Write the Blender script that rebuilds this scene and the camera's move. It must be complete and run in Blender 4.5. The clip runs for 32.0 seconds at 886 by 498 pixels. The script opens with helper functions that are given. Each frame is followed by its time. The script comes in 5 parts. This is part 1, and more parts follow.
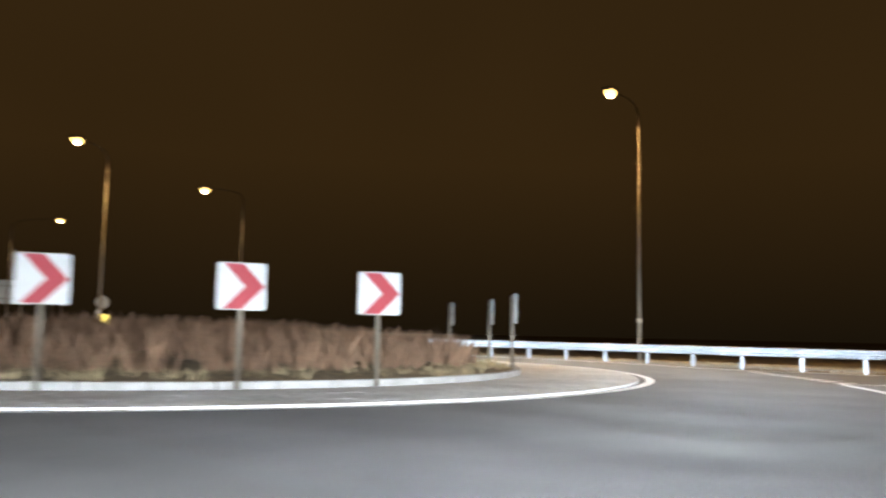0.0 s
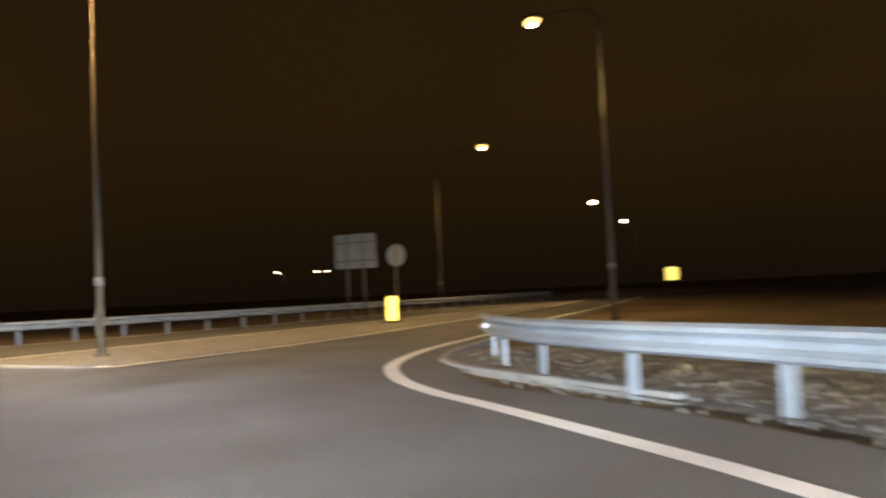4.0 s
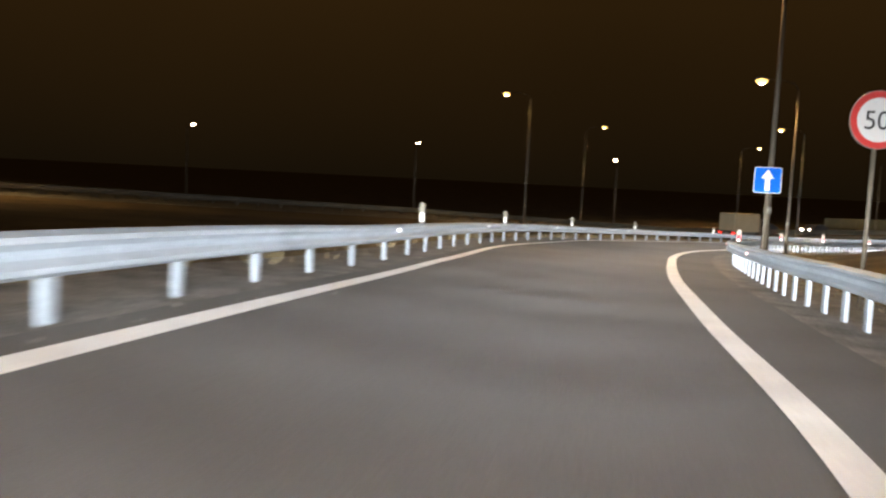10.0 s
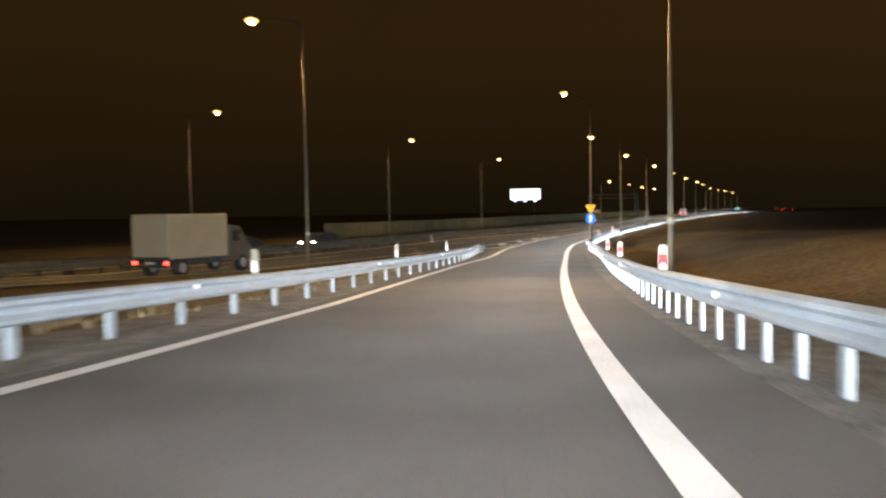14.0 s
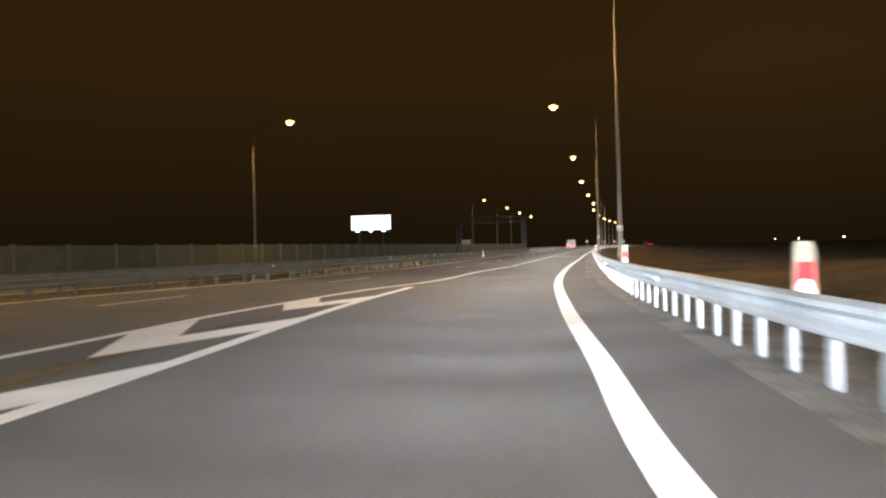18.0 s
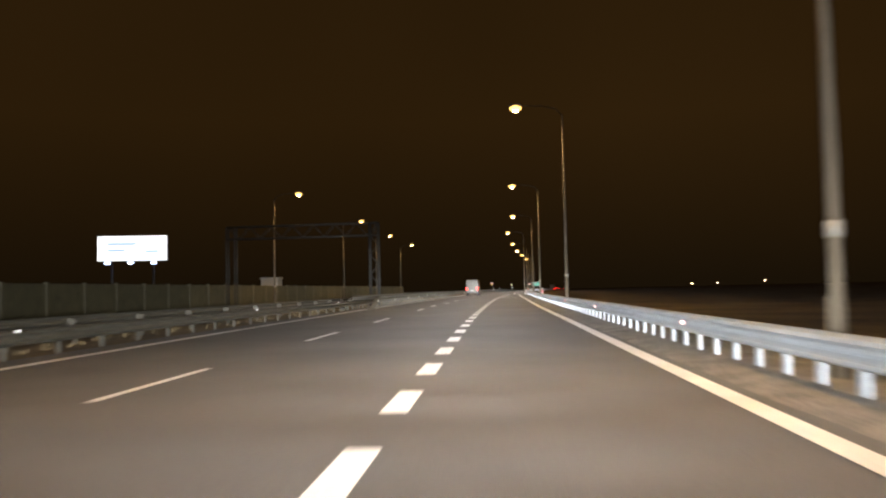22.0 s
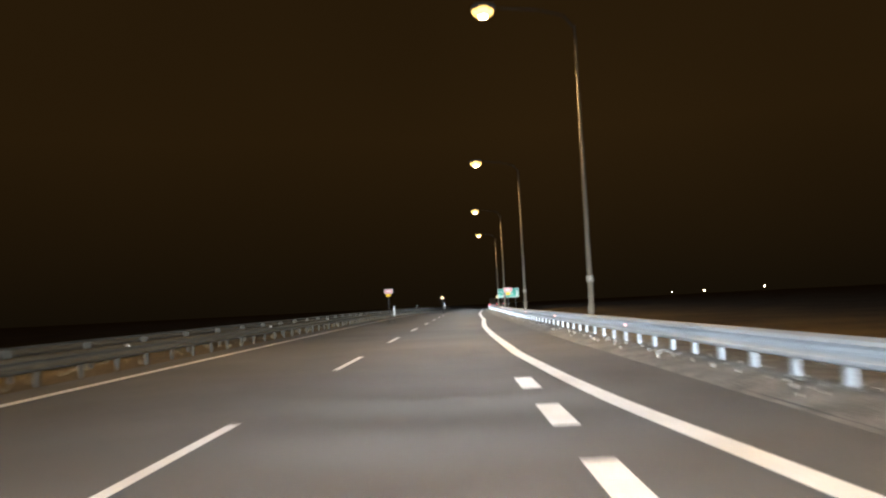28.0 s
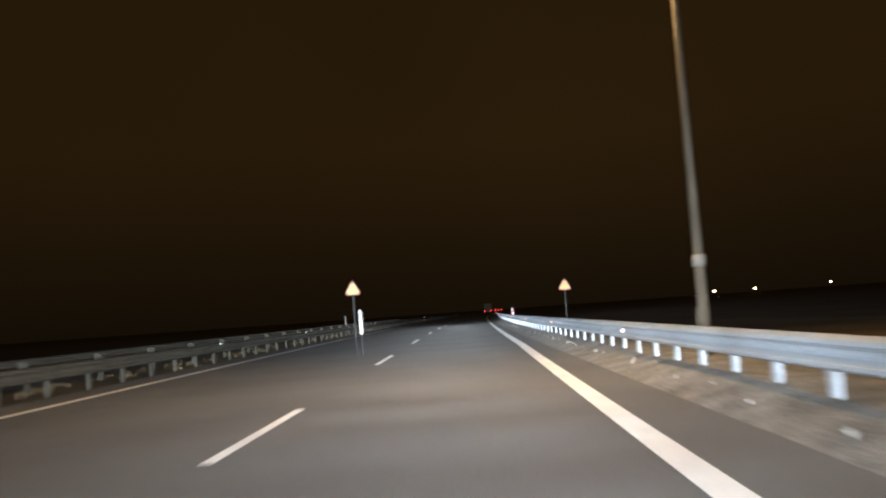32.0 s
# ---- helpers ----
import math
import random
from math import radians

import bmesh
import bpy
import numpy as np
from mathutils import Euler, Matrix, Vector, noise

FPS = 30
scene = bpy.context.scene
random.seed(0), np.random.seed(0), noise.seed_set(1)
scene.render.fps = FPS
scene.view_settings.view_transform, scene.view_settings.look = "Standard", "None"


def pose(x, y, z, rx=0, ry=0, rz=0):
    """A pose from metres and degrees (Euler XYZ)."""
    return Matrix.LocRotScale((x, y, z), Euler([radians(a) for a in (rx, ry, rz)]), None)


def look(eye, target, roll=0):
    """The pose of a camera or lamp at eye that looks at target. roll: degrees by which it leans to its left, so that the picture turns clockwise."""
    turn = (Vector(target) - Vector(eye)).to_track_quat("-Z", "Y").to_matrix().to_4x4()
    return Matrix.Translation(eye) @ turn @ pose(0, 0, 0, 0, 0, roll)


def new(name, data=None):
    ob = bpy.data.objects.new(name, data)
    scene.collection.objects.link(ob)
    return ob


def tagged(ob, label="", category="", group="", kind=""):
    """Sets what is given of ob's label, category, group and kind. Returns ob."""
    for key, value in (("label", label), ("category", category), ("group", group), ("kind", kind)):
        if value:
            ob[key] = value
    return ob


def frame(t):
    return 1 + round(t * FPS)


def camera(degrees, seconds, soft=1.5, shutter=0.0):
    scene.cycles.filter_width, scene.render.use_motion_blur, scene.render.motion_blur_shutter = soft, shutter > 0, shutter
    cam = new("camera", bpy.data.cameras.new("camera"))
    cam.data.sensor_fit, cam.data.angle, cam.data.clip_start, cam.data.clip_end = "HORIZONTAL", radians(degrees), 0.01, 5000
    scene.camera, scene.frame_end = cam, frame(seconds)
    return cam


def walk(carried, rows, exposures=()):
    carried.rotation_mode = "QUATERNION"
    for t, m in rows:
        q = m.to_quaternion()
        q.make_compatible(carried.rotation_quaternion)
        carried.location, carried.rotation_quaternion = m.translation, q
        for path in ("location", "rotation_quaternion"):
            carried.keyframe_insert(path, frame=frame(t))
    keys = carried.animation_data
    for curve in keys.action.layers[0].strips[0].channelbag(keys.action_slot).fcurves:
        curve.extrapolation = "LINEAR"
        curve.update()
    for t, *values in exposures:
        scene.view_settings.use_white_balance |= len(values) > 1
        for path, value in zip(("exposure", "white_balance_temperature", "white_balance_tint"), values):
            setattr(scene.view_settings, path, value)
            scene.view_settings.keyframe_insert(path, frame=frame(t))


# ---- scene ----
cam = camera(56.05, 32.0, soft=2.2, shutter=0.4)

# seconds, place in metres, then yaw, pitch and roll in degrees
PATH = (
    (0.0, -1.86, -7.74, 0.98, -16.65, 5.82, 1.22),
    (0.5, 0.40, -3.88, 1.06, -26.32, 4.43, 0.44),
    (1.0, 3.10, -0.55, 1.13, -35.56, 3.45, -1.71),
    (1.5, 6.13, 2.75, 1.17, -38.25, 3.92, -2.41),
    (2.0, 8.98, 6.29, 1.18, -32.36, 3.04, -2.93),
    (2.5, 11.08, 10.55, 1.19, -19.25, 1.60, -2.71),
    (3.0, 11.95, 15.22, 1.15, -3.81, 1.45, -2.35),
    (3.5, 11.33, 19.98, 1.11, 12.47, 2.39, -2.43),
    (4.0, 9.49, 24.29, 1.11, 28.65, 2.92, -2.63),
    (4.5, 6.61, 27.76, 1.07, 46.37, 3.39, -2.69),
    (5.0, 2.85, 30.27, 1.08, 64.68, 1.85, -2.21),
    (5.5, -1.55, 31.51, 1.09, 83.08, 1.35, -1.99),
    (6.0, -6.16, 31.29, 1.07, 101.51, 1.62, -1.95),
    (6.5, -10.52, 29.54, 1.03, 119.46, 2.80, -2.08),
    (7.0, -14.15, 26.37, 1.01, 137.15, 2.10, -2.36),
    (7.5, -16.94, 22.04, 1.07, 152.26, 2.76, -2.30),
    (8.0, -19.07, 17.06, 1.21, 160.65, 2.26, -1.77),
    (8.5, -21.20, 11.96, 1.28, 158.75, -0.28, -0.61),
    (9.0, -24.06, 6.98, 1.25, 151.25, -2.96, 1.83),
    (9.5, -28.08, 2.45, 1.12, 139.64, -4.97, 3.12),
    (10.0, -33.16, -1.47, 0.92, 131.09, -4.80, 2.86),
    (10.5, -38.95, -5.09, 0.70, 126.66, -4.10, 2.20),
    (11.0, -45.09, -8.54, 0.48, 123.09, -3.77, 0.82),
    (11.5, -51.53, -11.77, 0.23, 118.77, -1.51, 0.37),
    (12.0, -58.30, -14.64, -0.13, 115.32, -3.33, 0.80),
    (12.5, -65.44, -17.15, -0.49, 113.08, -8.07, 0.12),
    (13.0, -72.92, -19.26, -0.83, 108.46, -4.44, -0.71),
    (13.5, -80.70, -20.81, -1.13, 102.70, -2.12, -0.80),
    (14.0, -88.63, -21.65, -1.45, 96.38, -2.46, -0.90),
    (14.5, -96.68, -21.95, -1.77, 93.40, -3.16, -1.01),
    (15.0, -104.75, -21.96, -2.09, 91.95, -1.60, -1.27),
    (15.5, -112.87, -21.84, -2.36, 90.94, -0.95, -1.46),
    (16.0, -121.12, -21.63, -2.59, 89.90, -0.83, -1.63),
    (16.5, -129.56, -21.34, -2.82, 88.71, -1.17, -1.85),
    (17.0, -138.29, -21.01, -3.01, 88.22, -0.96, -2.25),
    (17.5, -147.33, -20.52, -3.13, 87.86, -0.73, -1.85),
    (18.0, -156.69, -19.74, -3.17, 86.53, 0.12, -1.52),
    (18.5, -166.31, -18.51, -3.15, 84.83, 1.52, -0.90),
    (19.0, -176.18, -16.83, -3.13, 83.48, 2.12, -0.61),
    (19.5, -186.32, -14.83, -3.12, 81.79, 2.30, -0.51),
    (20.0, -196.67, -12.60, -3.09, 80.74, 2.34, -0.17),
    (20.5, -207.18, -10.29, -3.05, 80.19, 2.35, -0.70),
    (21.0, -217.79, -7.89, -3.01, 79.74, 2.35, -0.62),
    (21.5, -228.48, -5.48, -3.00, 79.56, 2.34, -1.05),
    (22.0, -239.14, -3.02, -2.94, 79.24, 2.92, -1.29),
    (22.5, -249.87, -0.62, -2.90, 79.07, 3.91, -0.76),
    (23.0, -260.80, 1.77, -2.84, 78.72, 3.13, -1.16),
    (23.5, -271.92, 4.26, -2.80, 77.66, 1.40, -1.46),
    (24.0, -283.19, 6.83, -2.75, 77.04, 1.17, -2.02),
    (24.5, -294.64, 9.55, -2.73, 75.82, 1.61, -1.81),
    (25.0, -306.20, 12.45, -2.71, 75.29, 2.03, -2.08),
    (25.5, -317.73, 15.51, -2.69, 74.67, 2.49, -1.65),
    (26.0, -329.09, 18.73, -2.67, 74.12, 1.53, -1.78),
    (26.5, -340.26, 22.07, -2.65, 73.67, 1.43, -2.00),
    (27.0, -351.27, 25.47, -2.62, 73.54, 2.13, -2.41),
    (27.5, -362.16, 28.89, -2.57, 73.65, 4.02, -3.14),
    (28.0, -372.98, 32.29, -2.52, 73.65, 3.91, -2.87),
    (28.5, -383.70, 35.78, -2.47, 73.71, 3.85, -3.55),
    (29.0, -394.35, 39.23, -2.46, 73.96, 3.86, -2.90),
    (29.5, -404.95, 42.61, -2.45, 74.05, 3.86, -3.29),
    (30.0, -415.49, 45.96, -2.44, 73.90, 3.83, -3.13),
    (30.5, -425.79, 49.27, -2.41, 73.37, 3.89, -3.47),
    (31.0, -435.86, 52.49, -2.38, 73.02, 4.08, -3.99),
    (31.5, -445.71, 55.59, -2.36, 72.86, 4.26, -4.01),
    (32.0, -455.38, 58.63, -2.34, 72.60, 4.38, -4.02),
)


def aimed(x, y, z, yaw, pitch, roll):
    a, b = radians(yaw), radians(pitch)
    way = Vector((-math.sin(a) * math.cos(b), math.cos(a) * math.cos(b), math.sin(b)))
    return look(Vector((x, y, z)), Vector((x, y, z)) + way, roll)


walk(cam, [(t, aimed(*rest)) for t, *rest in PATH], [
    (0.0, 1.0, 6500, 10), (0.7, 0.8, 6500, 10), (1.5, 0.7, 6500, 10), (3.0, 0.35, 6500, 10), (4.0, 0.4, 6500, 10), (7.0, 0.65, 6800, 10), (9.0, 0.5, 6900, 11), (11.0, 0.8, 7100, 12), (14.0, 0.75, 6900, 10), (17.0, 0.65, 6900, 9),
    (18.0, 0.85, 7000, 11), (19.0, 0.7, 7300, 14), (20.0, 0.7, 7000, 14), (22.0, 0.55, 7500, 14), (23.0, 1.25, 7800, 8), (24.0, 1.0, 7700, 8), (25.0, 0.9, 7300, 9), (28.0, 0.4, 6600, 9), (32.0, 0.35, 6500, 10)])

# ---- ground heights along the drive ----
HEIGHTS = ((-3000, -3.4), (-455, -3.49), (-415, -3.59), (-362, -3.72), (-306, -3.86), (-260, -3.99), (-217, -4.16), (-176, -4.28),
           (-156, -4.32), (-138, -4.16), (-121, -3.74), (-104.7, -3.24), (-88.6, -2.6), (-73, -1.98), (-58, -1.28), (-45, -.67),
           (-33, -.23), (-24, 0), (3000, 0))
MAIN_HEIGHTS = ((-3000, -3.4), (-455, -3.49), (-306, -3.86), (-217, -4.16), (-180, -4.25), (-160, -4.35), (-130, -4.4), (-93, -2.8),
                (-55, -1.7), (-20, -.7), (3000, -.7))
RAMP_Y = ((-3000, 900), (-205, -10), (-176, -18), (-157, -21), (-121, -23), (-88.6, -23), (-73, -21), (-58, -17), (-45, -10.5),
          (-33, -3.5), (-24, -2), (-19, -8), (3000, -8))
BANK = ((-3000, 0), (-230, 0), (-190, .3), (-160, 1.4), (-120, 1.5), (-80, 1.3), (-50, .7), (-30, .2), (-25, 0), (3000, 0))


def lerp(table, x):
    for (a, u), (b, v) in zip(table, table[1:]):
        if x <= b:
            return u + (v - u) * max(0.0, (x - a)) / (b - a)
    return table[-1][1]


def ease(a, b, x):
    k = min(1.0, max(0.0, (x - a) / (b - a)))
    return k * k * (3 - 2 * k)


RAIL_Y = ((-3000, 1000), (-205, -7), (-160, -16.2), (-138, -17.9), (-115, -19), (-97, -19.2), (-81, -18.1), (-68.7, -15.2), (-54.4, -9.8),
          (-43.6, -4.1), (-31, 3.2), (-25, 12), (3000, 300))


VERGE_Y = ((-44, -12.4), (-40, -9.9), (-34, -6.4), (-30, -4.2), (-26.5, -2.7), (-23, -1.4), (-19.5, -1.4), (-17, -4.3), (-14, -8.8), (-9, -16), (-4, -26))


def height(x, y):
    z = lerp(HEIGHTS, x)
    if -44 < x < -5 and y < 2:
        # the outer side of the bend lies a little higher
        z += .25 * ease(-3, 2.4, lerp(VERGE_Y, x) - y) * ease(-44, -34, x) * (1 - ease(-12, -6, x))
    if x > -210:
        k = ease(5, 20, lerp(RAMP_Y, x) - y)
        if k:
            z += (lerp(MAIN_HEIGHTS, x) - z) * k
        h = lerp(BANK, x)
        if h:
            z += h * ease(1.2, 9, y - lerp(RAIL_Y, x))
    return z


# ---- world and light ----
world = bpy.data.worlds.new("night_sky")
bpy.context.scene.world = world
world.use_nodes = True
wn = world.node_tree.nodes
wl = world.node_tree.links
wn.clear()
w_out = wn.new("ShaderNodeOutputWorld")
w_bg = wn.new("ShaderNodeBackground")
w_geo = wn.new("ShaderNodeTexCoord")
w_sep = wn.new("ShaderNodeSeparateXYZ")
w_ramp = wn.new("ShaderNodeValToRGB")
w_noise = wn.new("ShaderNodeTexNoise")
w_mix = wn.new("ShaderNodeMix")
w_noise.inputs["Scale"].default_value = 1.6
w_noise.inputs["Detail"].default_value = 2
w_ramp.color_ramp.elements[0].position = 0.0
w_ramp.color_ramp.elements[0].color = (.0045, .0029, .0013, 1)
w_ramp.color_ramp.elements[1].position = .75
w_ramp.color_ramp.elements[1].color = (.0100, .0055, .0018, 1)
mid = w_ramp.color_ramp.elements.new(.2)
mid.color = (.0130, .0068, .0020, 1)
w_mix.data_type = 'RGBA'
w_mix.blend_type = 'MULTIPLY'
w_mix.inputs[0].default_value = .55
wl.new(w_geo.outputs["Generated"], w_sep.inputs[0])
wl.new(w_geo.outputs["Generated"], w_noise.inputs["Vector"])
wl.new(w_sep.outputs["Z"], w_ramp.inputs[0])
wl.new(w_ramp.outputs[0], w_mix.inputs[6])
wl.new(w_noise.outputs[0], w_mix.inputs[7])
wl.new(w_mix.outputs[2], w_bg.inputs[0])
w_bg.inputs[1].default_value = 1.7
wl.new(w_bg.outputs[0], w_out.inputs[0])

SODIUM = (1.0, .63, .25)
LAMP_WATTS = 3500
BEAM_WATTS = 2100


def lamp_light(x, y, z, watts=LAMP_WATTS):
    """The light of one street lamp, just under its lens."""
    d = bpy.data.lights.new("street_lamp_light", 'SPOT')
    d.energy = watts
    d.color = SODIUM
    d.shadow_soft_size = .18
    d.spot_size = radians(152)
    d.spot_blend = .6
    ob = new("street_lamp_light", d)
    ob.matrix_world = pose(x, y, z)
    return ob


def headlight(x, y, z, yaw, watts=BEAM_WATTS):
    """A fixed spot lamp added on the lane to imitate the passing car's headlights."""
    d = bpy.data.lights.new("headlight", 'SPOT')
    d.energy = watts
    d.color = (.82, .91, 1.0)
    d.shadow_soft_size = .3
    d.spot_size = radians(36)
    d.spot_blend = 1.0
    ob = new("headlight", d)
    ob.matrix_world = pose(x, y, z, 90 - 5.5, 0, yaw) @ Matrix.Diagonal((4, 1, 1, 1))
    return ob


# row of added lamps imitating headlights, stronger before the start to brighten the island
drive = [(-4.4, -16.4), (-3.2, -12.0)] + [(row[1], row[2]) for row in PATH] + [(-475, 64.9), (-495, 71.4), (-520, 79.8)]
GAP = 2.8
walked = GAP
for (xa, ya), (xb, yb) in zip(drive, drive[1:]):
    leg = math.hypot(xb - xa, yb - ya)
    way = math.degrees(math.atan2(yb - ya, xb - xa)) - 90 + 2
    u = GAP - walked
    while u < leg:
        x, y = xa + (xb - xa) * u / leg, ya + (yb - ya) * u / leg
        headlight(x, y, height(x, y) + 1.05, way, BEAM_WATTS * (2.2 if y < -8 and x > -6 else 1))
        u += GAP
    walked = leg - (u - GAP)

# ---- materials ----


def mat(name, col, rough=.6, metal=0.0, var=.3, scale=1.2, fine=40.0, bump=.15, per_object=0.0, spec=.4):
    m = bpy.data.materials.new(name)
    m.use_nodes = True
    n, l = m.node_tree.nodes, m.node_tree.links
    b = n["Principled BSDF"]
    b.inputs["Roughness"].default_value = rough
    b.inputs["Metallic"].default_value = metal
    b.inputs["Specular IOR Level"].default_value = spec
    g = n.new("ShaderNodeNewGeometry")
    big, small = n.new("ShaderNodeTexNoise"), n.new("ShaderNodeTexNoise")
    big.inputs["Scale"].default_value = scale
    big.inputs["Detail"].default_value = 4
    small.inputs["Scale"].default_value = fine
    small.inputs["Detail"].default_value = 2
    add = n.new("ShaderNodeMath")
    add.operation = 'ADD'
    rng = n.new("ShaderNodeMapRange")
    rng.inputs[1].default_value = .7
    rng.inputs[2].default_value = 1.3
    rng.inputs[3].default_value = 1 - var
    rng.inputs[4].default_value = 1 + var
    mix = n.new("ShaderNodeVectorMath")
    mix.operation = 'SCALE'
    mix.inputs[0].default_value = col
    l.new(g.outputs["Position"], big.inputs["Vector"])
    l.new(g.outputs["Position"], small.inputs["Vector"])
    l.new(big.outputs[0], add.inputs[0])
    l.new(small.outputs[0], add.inputs[1])
    l.new(add.outputs[0], rng.inputs[0])
    last = rng.outputs[0]
    if per_object:
        info = n.new("ShaderNodeObjectInfo")
        r2 = n.new("ShaderNodeMapRange")
        r2.inputs[3].default_value = 1 - per_object
        r2.inputs[4].default_value = 1 + per_object
        mul = n.new("ShaderNodeMath")
        mul.operation = 'MULTIPLY'
        l.new(info.outputs["Random"], r2.inputs[0])
        l.new(last, mul.inputs[0])
        l.new(r2.outputs[0], mul.inputs[1])
        last = mul.outputs[0]
    l.new(last, mix.inputs["Scale"])
    l.new(mix.outputs[0], b.inputs["Base Color"])
    if bump:
        bp = n.new("ShaderNodeBump")
        bp.inputs["Strength"].default_value = bump
        bp.inputs["Distance"].default_value = .02
        l.new(small.outputs[0], bp.inputs["Height"])
        l.new(bp.outputs[0], b.inputs["Normal"])
    return m


def glow(name, col, strength):
    m = bpy.data.materials.new(name)
    m.use_nodes = True
    b = m.node_tree.nodes["Principled BSDF"]
    b.inputs["Base Color"].default_value = (*col, 1)
    b.inputs["Emission Color"].default_value = (*col, 1)
    b.inputs["Emission Strength"].default_value = strength
    return m


ASPHALT = mat("asphalt", (.125, .122, .118), .85, 0, .22, .35, 60, .5)
ASPHALT_OLD = mat("worn_asphalt", (.14, .136, .13), .85, 0, .25, .5, 55, .5)
APRON = mat("stone_setts", (.50, .49, .465), .85, 0, .3, .8, 9, .6)
KERB = mat("kerb_concrete", (.27, .26, .245), .85, 0, .25, 2, 50, .3)
EARTH = mat("dry_grass_ground", (.125, .09, .044), .95, 0, .6, .25, 7, .8)
GRAVEL = mat("gravel", (.18, .17, .155), .95, 0, .55, 2.0, 22, 1.0)
PAINT = mat("white_road_paint", (.86, .86, .85), .6, 0, .12, 1.5, 30, .2)
ZINC = mat("galvanised_steel", (.31, .345, .38), .48, .22, .16, 1.5, 25, .06, .06)
# darker, warmer zinc copy: the median's weak headlight is put into the colour
DIM_ZINC = mat("dimmed_galvanised_steel", (.09, .085, .07), .6, .3, .25, 1.5, 25, .08, .06)
SEAM = mat("dark_joint_sealant", (.03, .03, .03), .7, 0, .2, 2, 30, .1)
POLE = mat("zinc_pole", (.115, .095, .07), .6, .3, .18, 2, 30, .05)
BAND = mat("pole_label_band", (.17, .16, .14), .5, 0, .1, 2, 30, .05)
DARK = mat("dark_metal", (.05, .05, .05), .5, .5, .2, 3, 30, .05)
SIGN_BACK = mat("sign_back_grey", (.24, .23, .21), .5, .3, .15, 2, 20, .03)
WHITE = mat("white_sign_sheeting", (.54, .54, .53), .4, 0, .05, 2, 50, 0)
# chevron sheeting darkened to offset the strong lamps added before the roundabout
BOARD_WHITE = mat("dimmed_white_board_sheeting", (.33, .33, .325), .6, 0, .06, 2, 50, 0)
BOARD_RED = mat("dimmed_red_board_sheeting", (.22, .016, .024), .7, 0, .08, 2, 50, 0)
RED = mat("red_sign_sheeting", (.46, .032, .028), .4, 0, .08, 2, 50, 0)
ORANGE_RED = mat("orange_red_sheeting", (.72, .12, .03), .4, 0, .08, 2, 50, 0)
BLUE = mat("blue_sign_sheeting", (.002, .10, .46), .75, 0, .08, 2, 50, 0, 0.0, .05)
GREEN = mat("green_sign_sheeting", (.0, .22, .155), .4, 0, .08, 2, 50, 0)
YELLOW = mat("yellow_sign_sheeting", (.58, .34, .018), .7, 0, .08, 2, 50, 0, 0.0, .1)
BLACK = mat("black_plastic", (.02, .02, .02), .5, 0, .1, 2, 30, .05)
PLASTIC = mat("white_plastic", (.29, .285, .265), .5, 0, .1, 3, 30, .05)
PANEL = mat("barrier_panel", (.055, .05, .026), .85, 0, .3, 1.5, 18, .4, .12)
DELINEATOR = mat("dull_beige_plastic", (.2, .18, .14), .6, 0, .15, 4, 30, .05)
CONCRETE = mat("grey_concrete", (.30, .29, .27), .9, 0, .25, 1.5, 30, .3)
GRASS = mat("dry_grass_blades", (.23, .18, .10), .9, 0, .5, .9, 30, 0)
TWIG = mat("bare_brown_twigs", (.125, .072, .042), .9, 0, .45, 1.0, 30, 0)
STONE = mat("gravel_stone", (.2, .19, .17), .9, 0, .4, 6, 40, .3)
VAN_WHITE = mat("grey_car_paint", (.055, .046, .036), .3, 0, .06, 1, 20, 0)
TARP = mat("pale_truck_tarpaulin", (.20, .165, .11), .7, 0, .15, 1, 20, .1)
GLASS = mat("dark_car_glass", (.02, .02, .022), .08, 0, .05, 1, 20, 0)
RUBBER = mat("tyre_rubber", (.02, .02, .02), .85, 0, .2, 5, 60, .2)
RIM = mat("grey_wheel_rim", (.35, .35, .36), .4, .6, .1, 3, 30, .03)
LENS = glow("sodium_lamp_lens", (1.0, .70, .34), 90)
BLOOM_BOWL = glow("amber_bloom_bowl", (1.0, .60, .17), 2.6)
LENS_FAR = glow("far_sodium_lamp_lens", (1.0, .74, .46), 40)
TAIL = glow("tail_light", (1.0, .03, .02), 9)
HEAD = glow("head_light", (1.0, .93, .8), 30)
BOLLARD_GLOW = glow("lit_yellow_bollard", (1.0, .68, .10), 3.2)
BILL_FACE = glow("glowing_billboard_face", (.86, .93, 1.0), 1.15)
FLOOD = glow("blue_white_floodlight", (.45, .6, 1.0), 8)
REFLECT = mat("white_reflector", (.92, .92, .9), .25, 0, .03, 2, 30, 0)
PINK_REFLECT = mat("pale_pink_reflector", (.9, .5, .46), .25, 0, .05, 2, 30, 0)
RED_REFLECT = mat("red_reflector", (.42, .014, .02), .4, 0, .1, 3, 30, 0, spec=.2)

# ---- mesh helpers ----
rnd = random.Random(7)


def thing(name, x, y, z, yaw, label, category, group="", kind=""):
    ob = new(name)
    ob.matrix_world = pose(x, y, z, 0, 0, yaw)
    return tagged(ob, label, category, group, kind)


def as_mesh(name, bm):
    me = bpy.data.meshes.new(name)
    bm.to_mesh(me)
    bm.free()
    return me


def part(name, bm, material, parent, label="", at=None):
    """Links a bmesh or mesh as one part under a thing, in the thing's own axes."""
    me = bm if isinstance(bm, bpy.types.Mesh) else as_mesh(name, bm)
    if not me.materials:
        me.materials.append(material)
    ob = new(name, me)
    ob.parent = parent
    if at is not None:
        ob.matrix_local = at
    if label:
        tagged(ob, label)
    return ob


